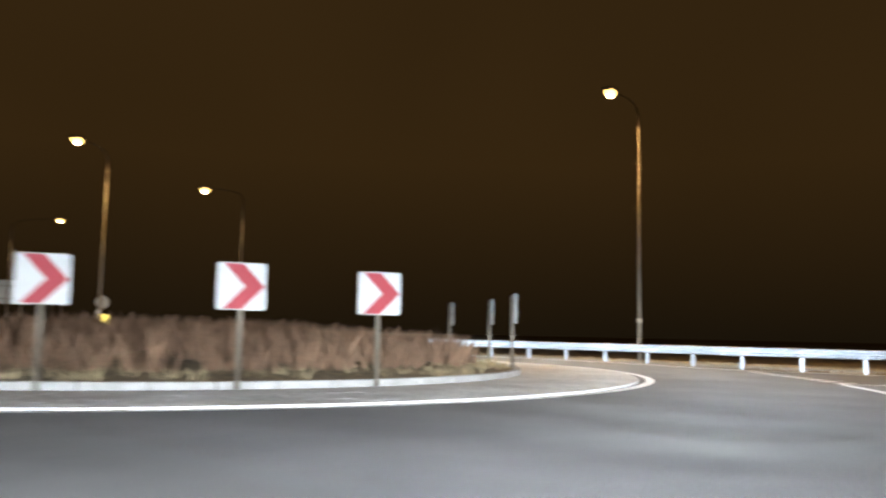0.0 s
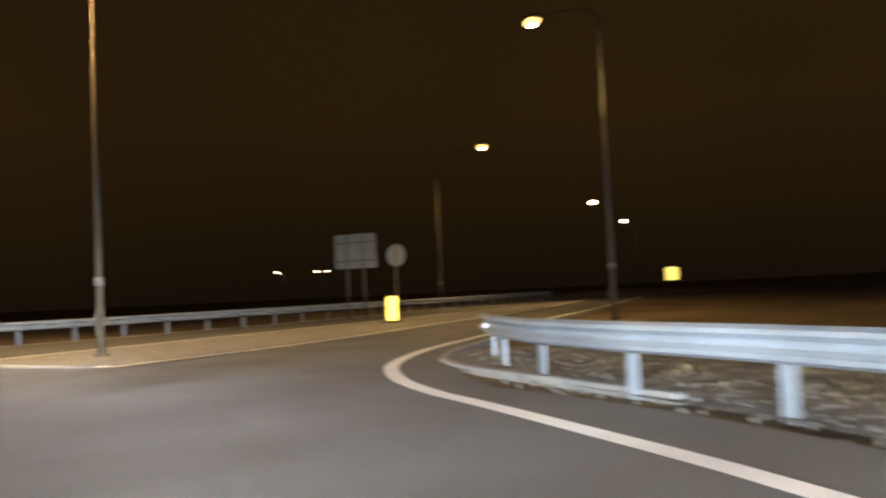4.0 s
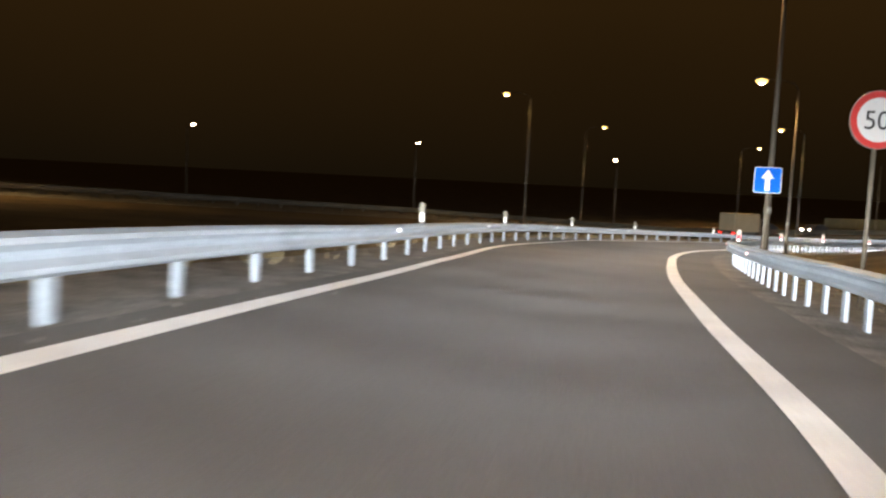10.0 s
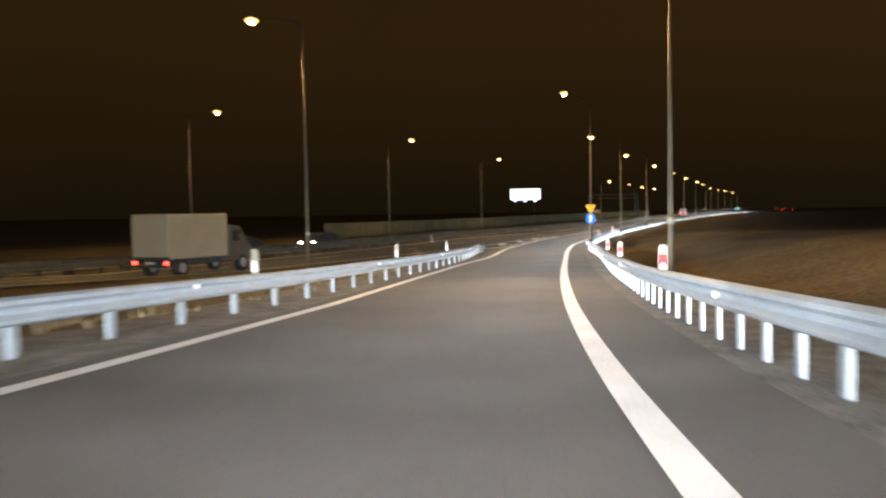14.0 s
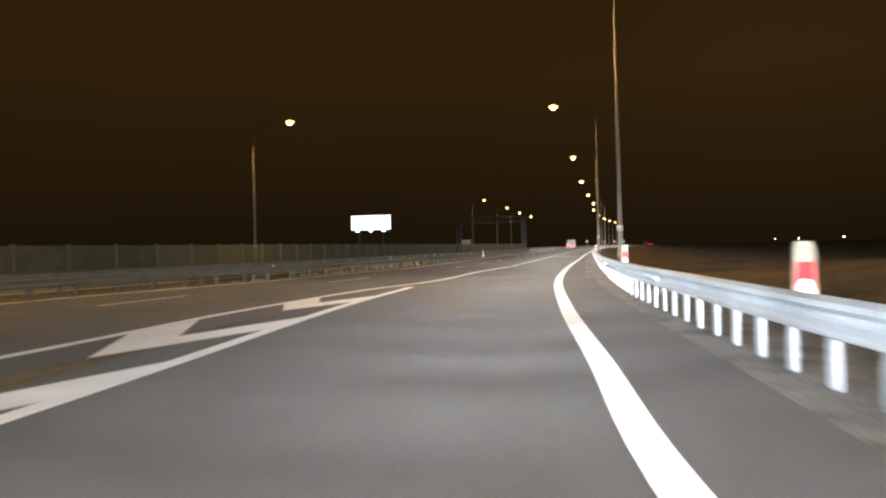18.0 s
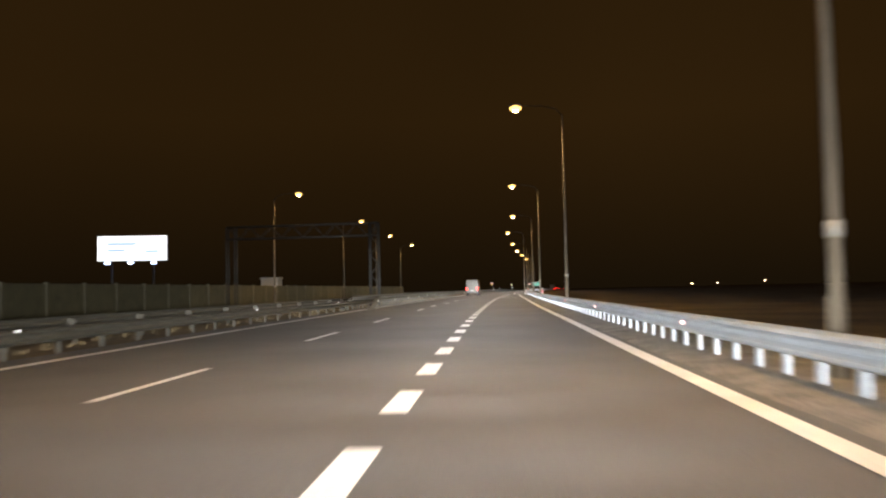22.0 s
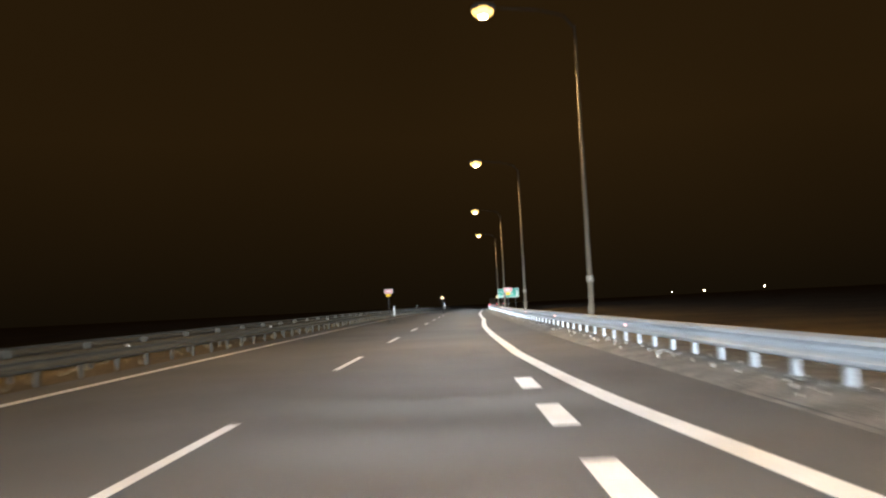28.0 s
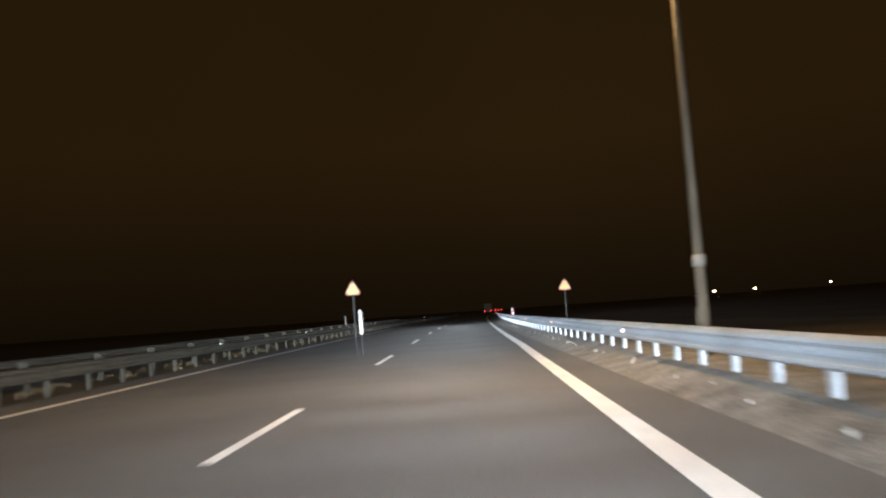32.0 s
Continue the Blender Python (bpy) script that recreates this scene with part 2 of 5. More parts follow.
def flat_mesh(name, verts, faces, material):
    me = bpy.data.meshes.new(name)
    me.from_pydata(verts, [], faces)
    me.update()
    me.materials.append(material)
    return me


def box(x0, y0, z0, x1, y1, z1, bevel=0.0, bm=None):
    own = bmesh.new()
    bmesh.ops.create_cube(own, size=1.0)
    for v in own.verts:
        v.co = Vector(((x0 + x1) / 2 + v.co.x * (x1 - x0), (y0 + y1) / 2 + v.co.y * (y1 - y0), (z0 + z1) / 2 + v.co.z * (z1 - z0)))
    if bevel:
        bmesh.ops.bevel(own, geom=own.edges[:], offset=bevel, segments=1, affect='EDGES')
    if bm is None:
        return own
    tmp = as_mesh("tmp", own)
    bm.from_mesh(tmp)
    bpy.data.meshes.remove(tmp)
    return bm


def tube(a, b, ra, rb, sides=12, bm=None):
    """A tapered round bar from a to b."""
    bm = bm or bmesh.new()
    a, b = Vector(a), Vector(b)
    w = (b - a).normalized()
    u = w.orthogonal().normalized()
    v = w.cross(u)
    rings = []
    for c, r in ((a, ra), (b, rb)):
        rings.append([bm.verts.new(c + (u * math.cos(k) + v * math.sin(k)) * r)
                      for k in [2 * math.pi * i / sides for i in range(sides)]])
    for i in range(sides):
        f = bm.faces.new((rings[0][i], rings[0][(i + 1) % sides], rings[1][(i + 1) % sides], rings[1][i]))
        f.smooth = True
    bm.faces.new(rings[0][::-1])
    bm.faces.new(rings[1])
    return bm


def prism(outline, y0, y1, bm=None):
    """A flat plate with an outline in x, z, from y0 (front) back to y1."""
    bm = bm or bmesh.new()
    f = [bm.verts.new((x, y0, z)) for x, z in outline]
    b = [bm.verts.new((x, y1, z)) for x, z in outline]
    n = len(outline)
    bm.faces.new(f)
    bm.faces.new(b[::-1])
    for i in range(n):
        bm.faces.new((f[i], b[i], b[(i + 1) % n], f[(i + 1) % n]))
    bmesh.ops.recalc_face_normals(bm, faces=bm.faces[:])
    return bm


def disc(r, n=32, cx=0, cz=0):
    return [(cx + r * math.cos(2 * math.pi * i / n), cz + r * math.sin(2 * math.pi * i / n)) for i in range(n)]


def rounded(w, h, r, cx=0, cz=0):
    pts = []
    for sx, sz, a in ((1, 1, 0), (-1, 1, 90), (-1, -1, 180), (1, -1, 270)):
        for k in range(4):
            q = radians(a + 30 * k)
            pts.append((cx + sx * (w / 2 - r) + r * math.cos(q), cz + sz * (h / 2 - r) + r * math.sin(q)))
    return pts


def tri(s, up=True, cx=0, cz=0, r=.07):
    """A triangle of side s with rounded corners."""
    pts = []
    R = s / math.sqrt(3) - r * 2
    base = 90 if up else -90
    for i in range(3):
        a = radians(base + 120 * i)
        for k in (-60, -30, 0, 30, 60):
            q = a + radians(k)
            pts.append((cx + R * math.cos(a) + r * math.cos(q), cz + R * math.sin(a) + r * math.sin(q)))
    return pts


def curve_through(pts, step):
    """Points at even steps along a smooth line through pts."""
    P = [Vector((p[0], p[1])) for p in pts]
    P = [P[0] * 2 - P[1]] + P + [P[-1] * 2 - P[-2]]
    dense = []
    for i in range(1, len(P) - 2):
        a, b, c, d = P[i - 1:i + 3]
        n = max(4, int((c - b).length / .5))
        for k in range(n):
            t = k / n
            # centripetal spacing keeps the line from swinging out
            m1 = (c - a) * ((c - b).length / max(.01, (c - b).length + (b - a).length))
            m2 = (d - b) * ((c - b).length / max(.01, (d - c).length + (c - b).length))
            dense.append(b * (2 * t**3 - 3 * t * t + 1) + m1 * (t**3 - 2 * t * t + t) + c * (3 * t * t - 2 * t**3) + m2 * (t**3 - t * t))
    dense.append(P[-2])
    total = sum((b - a).length for a, b in zip(dense, dense[1:]))
    n = max(1, round(total / step))
    out, acc, want = [dense[0]], 0.0, total / n
    for a, b in zip(dense, dense[1:]):
        d = (b - a).length
        while acc + d >= want * len(out) - 1e-6 and len(out) <= n and d > 0:
            out.append(a + (b - a) * ((want * len(out) - acc) / d))
        acc += d
    return out


def sideways(pts, d):
    """The line moved d metres to its right."""
    out = []
    for i, p in enumerate(pts):
        a, b = pts[max(0, i - 1)], pts[min(len(pts) - 1, i + 1)]
        w = (Vector(b[:2]) - Vector(a[:2])).normalized()
        out.append(Vector((p[0] + w.y * d, p[1] - w.x * d)))
    return out


def strip(name, left, right, dz, material, across=1, parent=None):
    """A sheet between two lines of equally many points, laid on the ground."""
    verts, faces = [], []
    n = across + 1
    for a, b in zip(left, right):
        for k in range(n):
            x, y = a[0] + (b[0] - a[0]) * k / across, a[1] + (b[1] - a[1]) * k / across
            verts.append((x, y, height(x, y) + dz))
    for i in range(len(left) - 1):
        for k in range(across):
            a = i * n + k
            faces.append((a, a + 1, a + n + 1, a + n))
    me = flat_mesh(name, verts, faces, material)
    if me.polygons and me.polygons[0].normal.z < 0:
        me.flip_normals()
    ob = new(name, me)
    if parent is not None:
        ob.parent = parent
    return ob


def line(name, pts, width, dz=.016, material=PAINT, parent=None, step=.75):
    c = curve_through(pts, step)
    return strip(name, sideways(c, -width / 2), sideways(c, width / 2), dz, material, 1, parent)


def between(name, left, right, dz, material, across, count, label, category="road"):
    a, b = curve_through(left, 1.0), curve_through(right, 1.0)
    pick = lambda c: [c[round(i * (len(c) - 1) / count)] for i in range(count + 1)]
    return tagged(strip(name, pick(a), pick(b), dz, material, across), label, category, "", "structure")


def ring(cx, cy, r0, r1, a0, a1, dz, name, material, across=1):
    n = max(8, int(abs(a1 - a0) / 2.5))
    L, R = [], []
    for i in range(n + 1):
        a = radians(a0 + (a1 - a0) * i / n)
        L.append((cx + r0 * math.cos(a), cy + r0 * math.sin(a)))
        R.append((cx + r1 * math.cos(a), cy + r1 * math.sin(a)))
    return strip(name, L, R, dz, material, across)


def on_row(x, lateral):
    """A point beside the expressway's row of lamp heads; lateral is metres to the driver's right."""
    u = x + 560
    y = 1.8376e-4 * u * u - .36497 * u + 96.13
    s = 3.6752e-4 * u - .36497
    k = 1 / math.hypot(1, s)
    return (x - s * k * lateral, y + k * lateral)


def row_line(table, step=12):
    """A line along the expressway from (x, lateral) pairs."""
    pts = []
    xs = [p[0] for p in table]
    x = max(xs)
    flip = tuple(sorted(table))
    while x > min(xs):
        pts.append(on_row(x, lerp(flip, x)))
        x -= step
    pts.append(on_row(min(xs), flip[0][1]))
    return pts

# ---- the large structure ----
CX, CY = -3.3, 16.0


def spread(fine0, fine1, step, far0, far1):
    out = [far0, far0 * .6, far0 * .3 + fine0 * .1]
    out = [v for v in out if v < fine0 - 20]
    x = fine0
    while x < fine1:
        out.append(x)
        x += step
    return out + [fine1] + [v for v in (fine1 + 60, fine1 + 200, far1 * .5, far1) if v > fine1 + 20]


gx, gy = spread(-520, 44, 2.4, -4000, 4000), spread(-120, 110, 2.4, -4000, 4000)
verts, faces = [], []
for x in gx:
    for y in gy:
        d = math.hypot(x - CX, y - CY)
        dip = .075 + .05 * noise.noise((x * .35, y * .35, 0)) * ease(21, 26, d)
        verts.append((x, y, height(x, y) - dip))
w = len(gy)
for i in range(len(gx) - 1):
    for k in range(w - 1):
        a = i * w + k
        faces.append((a, a + w, a + w + 1, a + 1))
tagged(new("ground", flat_mesh("ground", verts, faces, EARTH)), "dark dry winter grass ground beside the roads", "ground", "", "structure")

def arc(r, a0, a1, n=24):
    return [(CX + r * math.cos(radians(a0 + (a1 - a0) * i / n)), CY + r * math.sin(radians(a0 + (a1 - a0) * i / n))) for i in range(n + 1)]


# roads
tagged(ring(CX, CY, 13.1, 19.0, 0, 360, 0, "road_roundabout", ASPHALT_OLD, 4), "worn grey asphalt lane of the roundabout", "road", "", "structure")
between("road_south_entry", [(-20, -60), (-13, -32), (-8.5, -14), (-6.5, -4), (-6, 2)], [(-8, -60), (-2, -30), (2.5, -12), (7, -.5), (12, 6)],
        -.006, ASPHALT_OLD, 5, 34, "grey asphalt entry road of the roundabout")
between("road_southeast_arm", [(10, 6), (14, 8.0), (17.5, 4.8), (25, -6), (40, -28)], [(12.5, 22), (17.6, 14.6), (21, 9.9), (28.5, -.5), (45, -24)],
        -.010, ASPHALT_OLD, 4, 30, "grey asphalt slip road joining the roundabout")
between("road_exit_throat", [(-8, -15.5), (-13.2, -9), (-16.5, -4.4), (-19.4, -1.6), (-24.5, -2)], arc(18.4, -104, -156), -.02, ASPHALT_OLD, 10, 40,
        "grey asphalt throat of the roundabout's exit")
between("road_north_exit", [(-5.4, 30), (-3.4, 34), (-3.4, 40), (-4.8, 50), (-6.6, 62), (-12, 90), (-32, 170)],
        [(9, 29), (4, 34.6), (2.2, 38.4), (1.2, 42), (-.4, 50), (-2.4, 62), (-8, 90), (-28, 170)], -.014, ASPHALT_OLD, 3, 60,
        "grey asphalt exit road leaving the roundabout northwards")
between("road_north_entry", [(-20, 28), (-16.8, 38), (-15.8, 43.6), (-15.8, 62), (-20, 90), (-40, 170)],
        [(-8.5, 31), (-9, 36), (-9, 43.6), (-10, 62), (-12.4, 90), (-32.4, 170)], -.018, ASPHALT_OLD, 3, 60,
        "grey asphalt road leading into the roundabout from the north")
between("splitter_island", [(-9, 34.9), (-9.1, 43.6), (-10, 62), (-12.2, 88)], [(-3.5, 34.9), (-3.5, 40), (-4.9, 50), (-6.7, 62), (-12, 88)], .012, KERB, 2, 30,
        "flat pale concrete splitter island between two lanes", "traffic island")

RIGHT_LINE = [(-16.2, 28.2), (-18.8, 25), (-20.6, 21.4), (-21.7, 17), (-22.6, 12.5), (-23.7, 9.2), (-26.4, 5.1), (-30, 1.5), (-38, -2.8), (-42.1, -5.2),
              (-47.4, -8.15), (-51.4, -10.2), (-55, -11.95), (-59.6, -14.1), (-65.1, -16.3), (-71.9, -18.4), (-81, -19.95), (-85.5, -20.5), (-97, -21), (-114, -20.8), (-138, -19.9),
              (-150, -19.3), (-160, -18.5), on_row(-165, 1.65), on_row(-172, 1.25), on_row(-183, .85), on_row(-196, .85), on_row(-207, 1.0)]
LEFT_LINE = [(-14, -8), (-17, -3.5), (-19.5, -.6), (-23, -.6), (-26.5, -1.9), (-30, -3.4), (-34, -5.6), (-40, -9.1), (-46.6, -12.9), (-54, -17.2),
             (-61.4, -20.4), (-71, -24), (-82.5, -25.6), (-88, -26.2), (-96.5, -25.9), (-105, -25.7), (-125, -25.3), (-140, -24.4), (-155, -23.7), (-165.7, -22.1),
             (-174.2, -20.8), (-182, -19.2), (-187, -17.9), (-192, -16.6)]
# expressway: right edge of its through lanes
MAIN_EDGE = [(60, -140), (20, -112), (-20, -86), (-55, -66), (-93, -47.5), (-129.5, -36), (-150, -29), (-167, -24.3), (-173, -23), (-180.6, -20.7), (-186, -18.35), (-191, -16.95),
             (-195.5, -15.8), (-211.7, -11.43)]
MAIN_EDGE += [on_row(x, -2.5) for x in range(-225, -960, -15)]
master = curve_through(MAIN_EDGE, 4.0)


def wider(x):
    """How much further left the lanes lie before the merge."""
    return lerp(((-960, 0), (-207, 0), (-195, -.9), (-180, -2.0), (100, -2.0)), x)


def left_of_main(pts, d):
    """A line d metres to the left of the through lanes' right edge."""
    moved = sideways(pts, -1.0)
    return [Vector(p) + (Vector(m) - Vector(p)) * (d - wider(p[0])) for p, m in zip(pts, moved)]


def lane_band(name, lat0, lat1, dz, material, across, label, first=0, last=None, category="road"):
    pts = master[first:last]
    return tagged(strip(name, left_of_main(pts, -lat0), left_of_main(pts, -lat1) if lat1 < 0 else sideways(pts, lat1), dz, material, across), label, category, "", "structure")


def right_side(x):
    return lerp(((-960, 1.7), (-440, 1.7), (-350, 1.9), (-320, 2.1), (-250, 2.1), (-170, 2.05)), x)


lane_band("road_expressway", -7.2, 1.0, -.008, ASPHALT, 4, "dark grey asphalt carriageway of the expressway")
lane_band("road_opposite_carriageway", -20.0, -10.2, -.012, ASPHALT, 4, "dark grey asphalt carriageway beyond the median")
ramp_left = sideways(curve_through(LEFT_LINE[1:], 1.0), -.9)
ramp_right = sideways(curve_through(RIGHT_LINE[1:], 1.0), 1.2)
pick = lambda c, n: [c[round(i * (len(c) - 1) / n)] for i in range(n + 1)]
tagged(strip("road_ramp", pick(ramp_left, 130), pick(ramp_right, 130), -.003, ASPHALT, 8), "grey asphalt slip road curving down to the expressway", "road", "", "structure")
accel = [x for x in range(-200, -962, -4)]
tagged(strip("road_acceleration_lane", [on_row(x, -3.5) for x in accel], [on_row(x, right_side(x)) for x in accel], -.0055, ASPHALT, 3),
       "grey asphalt acceleration lane and hard shoulder", "road", "", "structure")

# pale apron, kerbs and island of the roundabout
apron = thing("roundabout_apron", CX, CY, 0, 0, "pale stone-sett apron ring round the central island", "apron", "", "structure")
sett = []
for row in range(8):
    r0, r1 = 10.3 + row * .35, 10.3 + row * .35 + .345
    n = int(2 * math.pi * r1 / .7)
    vs, fs = [], []
    for k in range(n):
        a0, a1 = 2 * math.pi * (k + .006) / n, 2 * math.pi * (k + .994) / n
        z = .035 + rnd.uniform(-.0015, .0015)
        i = len(vs)
        vs += [(r * math.cos(a), r * math.sin(a), h) for h in (-.05, z) for r, a in ((r0, a0), (r1, a0), (r1, a1), (r0, a1))]
        fs += [(i + 4, i + 5, i + 6, i + 7), (i, i + 1, i + 5, i + 4), (i + 1, i + 2, i + 6, i + 5), (i + 2, i + 3, i + 7, i + 6), (i + 3, i, i + 4, i + 7)]
    part("sett_row", flat_mesh("sett_row", vs, fs, APRON), APRON, apron)


def kerb_stones(name, pts, h, label, width=.15, piece=1.0):
    """A run of separate kerb stones along a line."""
    c = curve_through(pts, piece)
    e = thing(name, c[0].x, c[0].y, height(*c[0]), 0, label, "kerb", "", "structure")
    me = as_mesh("kerb_stone", box(-.49 * piece, -width / 2, -.12, .49 * piece, width / 2, h, .015))
    me.materials.append(KERB)
    base = Matrix.Translation(Vector((c[0].x, c[0].y, height(*c[0])))).inverted()
    for a, b in list(zip(c, c[1:]))[:280]:
        m = (a + b) / 2
        yaw = math.degrees(math.atan2(b.y - a.y, b.x - a.x))
        part("kerb_stone", me, KERB, e, at=base @ pose(m.x, m.y, height(m.x, m.y), 0, 0, yaw))


kerb_stones("kerb_island", arc(10.2, 0, 359, 60), .16, "pale concrete kerb round the grassy central island")
kerb_stones("kerb_splitter_nose", [(-8.8, 34.75), (-6, 34.6), (-3.6, 34.75)], .03, "low pale kerb at the splitter island's end")
kerb_stones("kerb_exit_corner", [(7.6, 32.4), (6.2, 33.4), (4.2, 34.8), (2.9, 36.2), (2.1, 38.4), (1.3, 42)], .04, "pale kerb round the gravel corner by the guard rail")
kerb_stones("kerb_ramp_nose", [(-19.6, 27.6), (-21.8, 23.8), (-23, 20), (-23.4, 16.5), (-24, 12.8)], .04, "pale kerb beside the gravel verge of the slip road")
kerb_stones("kerb_southeast_nose", [(12.3, 5.9), (12.75, 6.75), (13.2, 7.1), (14.2, 6.75), (15.4, 5.4)], .05, "pale kerb round the gravel splitter nose")

verts, faces, rings = [(0, 0, .62)], [], 9
for r in range(1, rings + 1):
    for k in range(48):
        a = 2 * math.pi * k / 48
        q = 10.15 * r / rings
        z = .12 + .5 * (1 - (r / rings)**2) + .05 * noise.noise((q * math.cos(a), q * math.sin(a), 3))
        verts.append((q * math.cos(a), q * math.sin(a), z))
for k in range(48):
    faces.append((0, 1 + k, 1 + (k + 1) % 48))
    for r in range(rings - 1):
        a, b = 1 + r * 48 + k, 1 + r * 48 + (k + 1) % 48
        faces.append((a, a + 48, b + 48, b))
mound = new("central_island", flat_mesh("central_island", verts, faces, EARTH))
mound.matrix_world = pose(CX, CY, 0)
tagged(mound, "low mound of dry brown grass in the roundabout", "island", "", "structure")

# gravel verges
between("gravel_verge_east", [(21, 14.6), (17.4, 18.3), (14.8, 23), (12.6, 27), (9.6, 30.4), (6.3, 33.2), (4.2, 34.9), (2.9, 36.2), (2.1, 38.4)],
        [(24, 16), (19.8, 20), (17.4, 24.6), (15, 29), (12, 32.5), (9, 35), (7.5, 37), (6, 39), (4.5, 41)], -.02, GRAVEL, 3, 36, "coarse grey gravel under the guard rail", "gravel")
between("gravel_verge_left", [(-14.5, -8.4), (-17.8, -4), (-20, -1.5), (-23, -1.5), (-27, -3), (-34, -6.6), (-46.8, -13.9), (-61.7, -21.4), (-82.5, -26.6), (-110, -26.6), (-150, -25.2)],
        [(-17, -11), (-20.5, -7), (-23, -5.4), (-26, -5.6), (-30, -6.4), (-37, -10), (-46, -15.2), (-61, -23), (-82, -28.2), (-110, -28.2), (-150, -26.6)], -.02, GRAVEL, 2, 60, "grey gravel verge under the guard rail", "gravel")
between("gravel_nose_southeast", [(12.8, 6.8), (13.3, 7.1), (15.4, 5.4), (23, -6)], [(12.2, 5.7), (12.6, 3.8), (14, .5), (20, -10)], .03, GRAVEL, 3, 14, "coarse gravel filling the splitter nose", "gravel")

# ---- road paint ----


def marking(name, label):
    return thing(name, 0, 0, 0, 0, label, "road marking", "", "structure")


edge_lines = marking("edge_lines", "white painted edge lines of the roads")
n = lambda pts, w, dz=.016: line("line", pts, w, dz, PAINT, edge_lines)
n(arc(13.35, 0, 360, 220), .2)
n([(20, 9.5), (17.1, 13.5), (15.1, 15.9)] + arc(17.85, 8, 52, 12) + [(5.8, 31.6), (5, 32.2), (3.7, 33.5), (2.4, 35.5), (1.4, 38.4), (.7, 42), (-1, 50), (-3, 62), (-8.6, 90)], .22)
n([(33, -8.5), (25.8, 1.5), (20, 9.5)], .2)
n([(12.45, 8.05), (11.9, 6.9), (11.35, 5.8), (10.4, 4.3), (8.3, 1.7), (5, -2.8), (1.6, -11), (-4, -30)], .2)
n([(12.5, 8.1), (13.3, 7.8), (14.5, 7.4), (15.6, 6.2), (17.8, 3.6), (25, -6.8)], .16)
n([(-3.2, 34.8), (-3.2, 40), (-4.6, 50), (-6.4, 62), (-12, 88)], .2)
n([(-8.9, 34.85), (-3.2, 34.8)], .2)
n([(-8.9, 34.9), (-9.2, 43.6), (-10.1, 62)], .2)
n(arc(17.85, 126, 140, 8)[::-1] + [(-16, 38.4), (-15, 43.6), (-15.2, 62), (-18, 84)], .2)
n(curve_through(RIGHT_LINE[1:], 1.0), .26)
n(LEFT_LINE[:-2], .24)
n([(-5.6, -8), (-4.6, -2.6)] + arc(17.85, -96, -120, 6)[1:] + [(-14, -8)], .2)
n(row_line(((-207, 1.0), (-225, 1.3), (-268, 1.5), (-315, 1.5), (-364, 1.0), (-376, .34), (-382, -.2), (-386, -.36), (-390, -.5), (-400, -.55), (-410, -.5), (-418, -.3), (-426, -.06), (-440, .02), (-456, .15), (-466, .32), (-480, .55), (-520, .7), (-900, .7)), 3), .25)
n(row_line(((-204, -8.7), (-255, -8.6), (-290, -8.6), (-320, -8.3), (-370, -8.5), (-455, -8.42), (-520, -8.4), (-900, -8.4))), .24)
n([tuple(p) for p in left_of_main(curve_through(MAIN_EDGE[:13], 6), 6.2)] + [on_row(-205, -8.7)], .24)
n(MAIN_EDGE[:13] + [on_row(-203.4, -2.5)], .24)
n([tuple(p) for p in left_of_main(master[::3], 10.9)], .2)
n([tuple(p) for p in left_of_main(master[::3], 19.2)], .2)


def dashes(name, pts, width, on, gap, label, start=0.0):
    e = marking(name, label)
    c = curve_through(pts, .1)
    i, a, b = int(start * 10), int(on * 10), int(gap * 10)
    while i + a < len(c):
        q = c[i:i + a + 1:max(1, a // 4)]
        strip("dash", sideways(q, -width / 2), sideways(q, width / 2), .016, PAINT, 1, e)
        i += a + b


LANES = ((-198, -5.65), (-207, -5.6), (-235, -5.25), (-280, -5.0), (-293, -5.2), (-320, -4.75), (-374, -4.35), (-425, -3.65), (-450, -3.6), (-475, -3.35), (-520, -3.3), (-800, -3.3))


def lane_part(x0, x1):
    flip = tuple(sorted(LANES))
    return row_line(((x0, lerp(flip, x0)), *[p for p in LANES if x1 < p[0] < x0], (x1, lerp(flip, x1))))


for x0, x1, on, gap in ((-203.2, -234, 3.7, 6.5), (-237.6, -273, 3.6, 6.45), (-281.2, -331, 3.7, 6.3), (-334.5, -470, 4.1, 7.0), (-474.1, -800, 4.7, 8.8)):
    dashes("lane_dashes", lane_part(x0, x1), .13, on, gap, "thin white dashed line between the through lanes")
dashes("lane_dashes_east", [tuple(p) for p in left_of_main(curve_through(MAIN_EDGE[:12], 6), 2.6)], .13, 4, 8, "thin white dashed line between the through lanes")
dashes("merge_dashes", row_line(((-204.6, -2.42), (-210, -2.34), (-230, -2), (-250, -1.8), (-270, -1.76), (-292, -1.6), (-316, -1.5), (-372, -.95), (-387, -.88))),
       .26, 1.7, 1.65, "thick short white dashes beside the acceleration lane")
dashes("opposite_dashes", [tuple(p) for p in left_of_main(master[::3], 15)], .13, 4, 8, "thin white dashed line of the far carriageway")
give_way = marking("give_way_teeth", "row of white give-way triangles across the slip road")
for k in range(8):
    x, y = 14.55 - 1.85 * k / 7, 14.1 - 5.6 * k / 7
    me = flat_mesh("tooth", [(x - .1, y - .3, .017), (x + .75, y + .12, .017), (x + .05, y + .22, .017)], [(0, 1, 2)], PAINT)
    new("tooth", me).parent = give_way

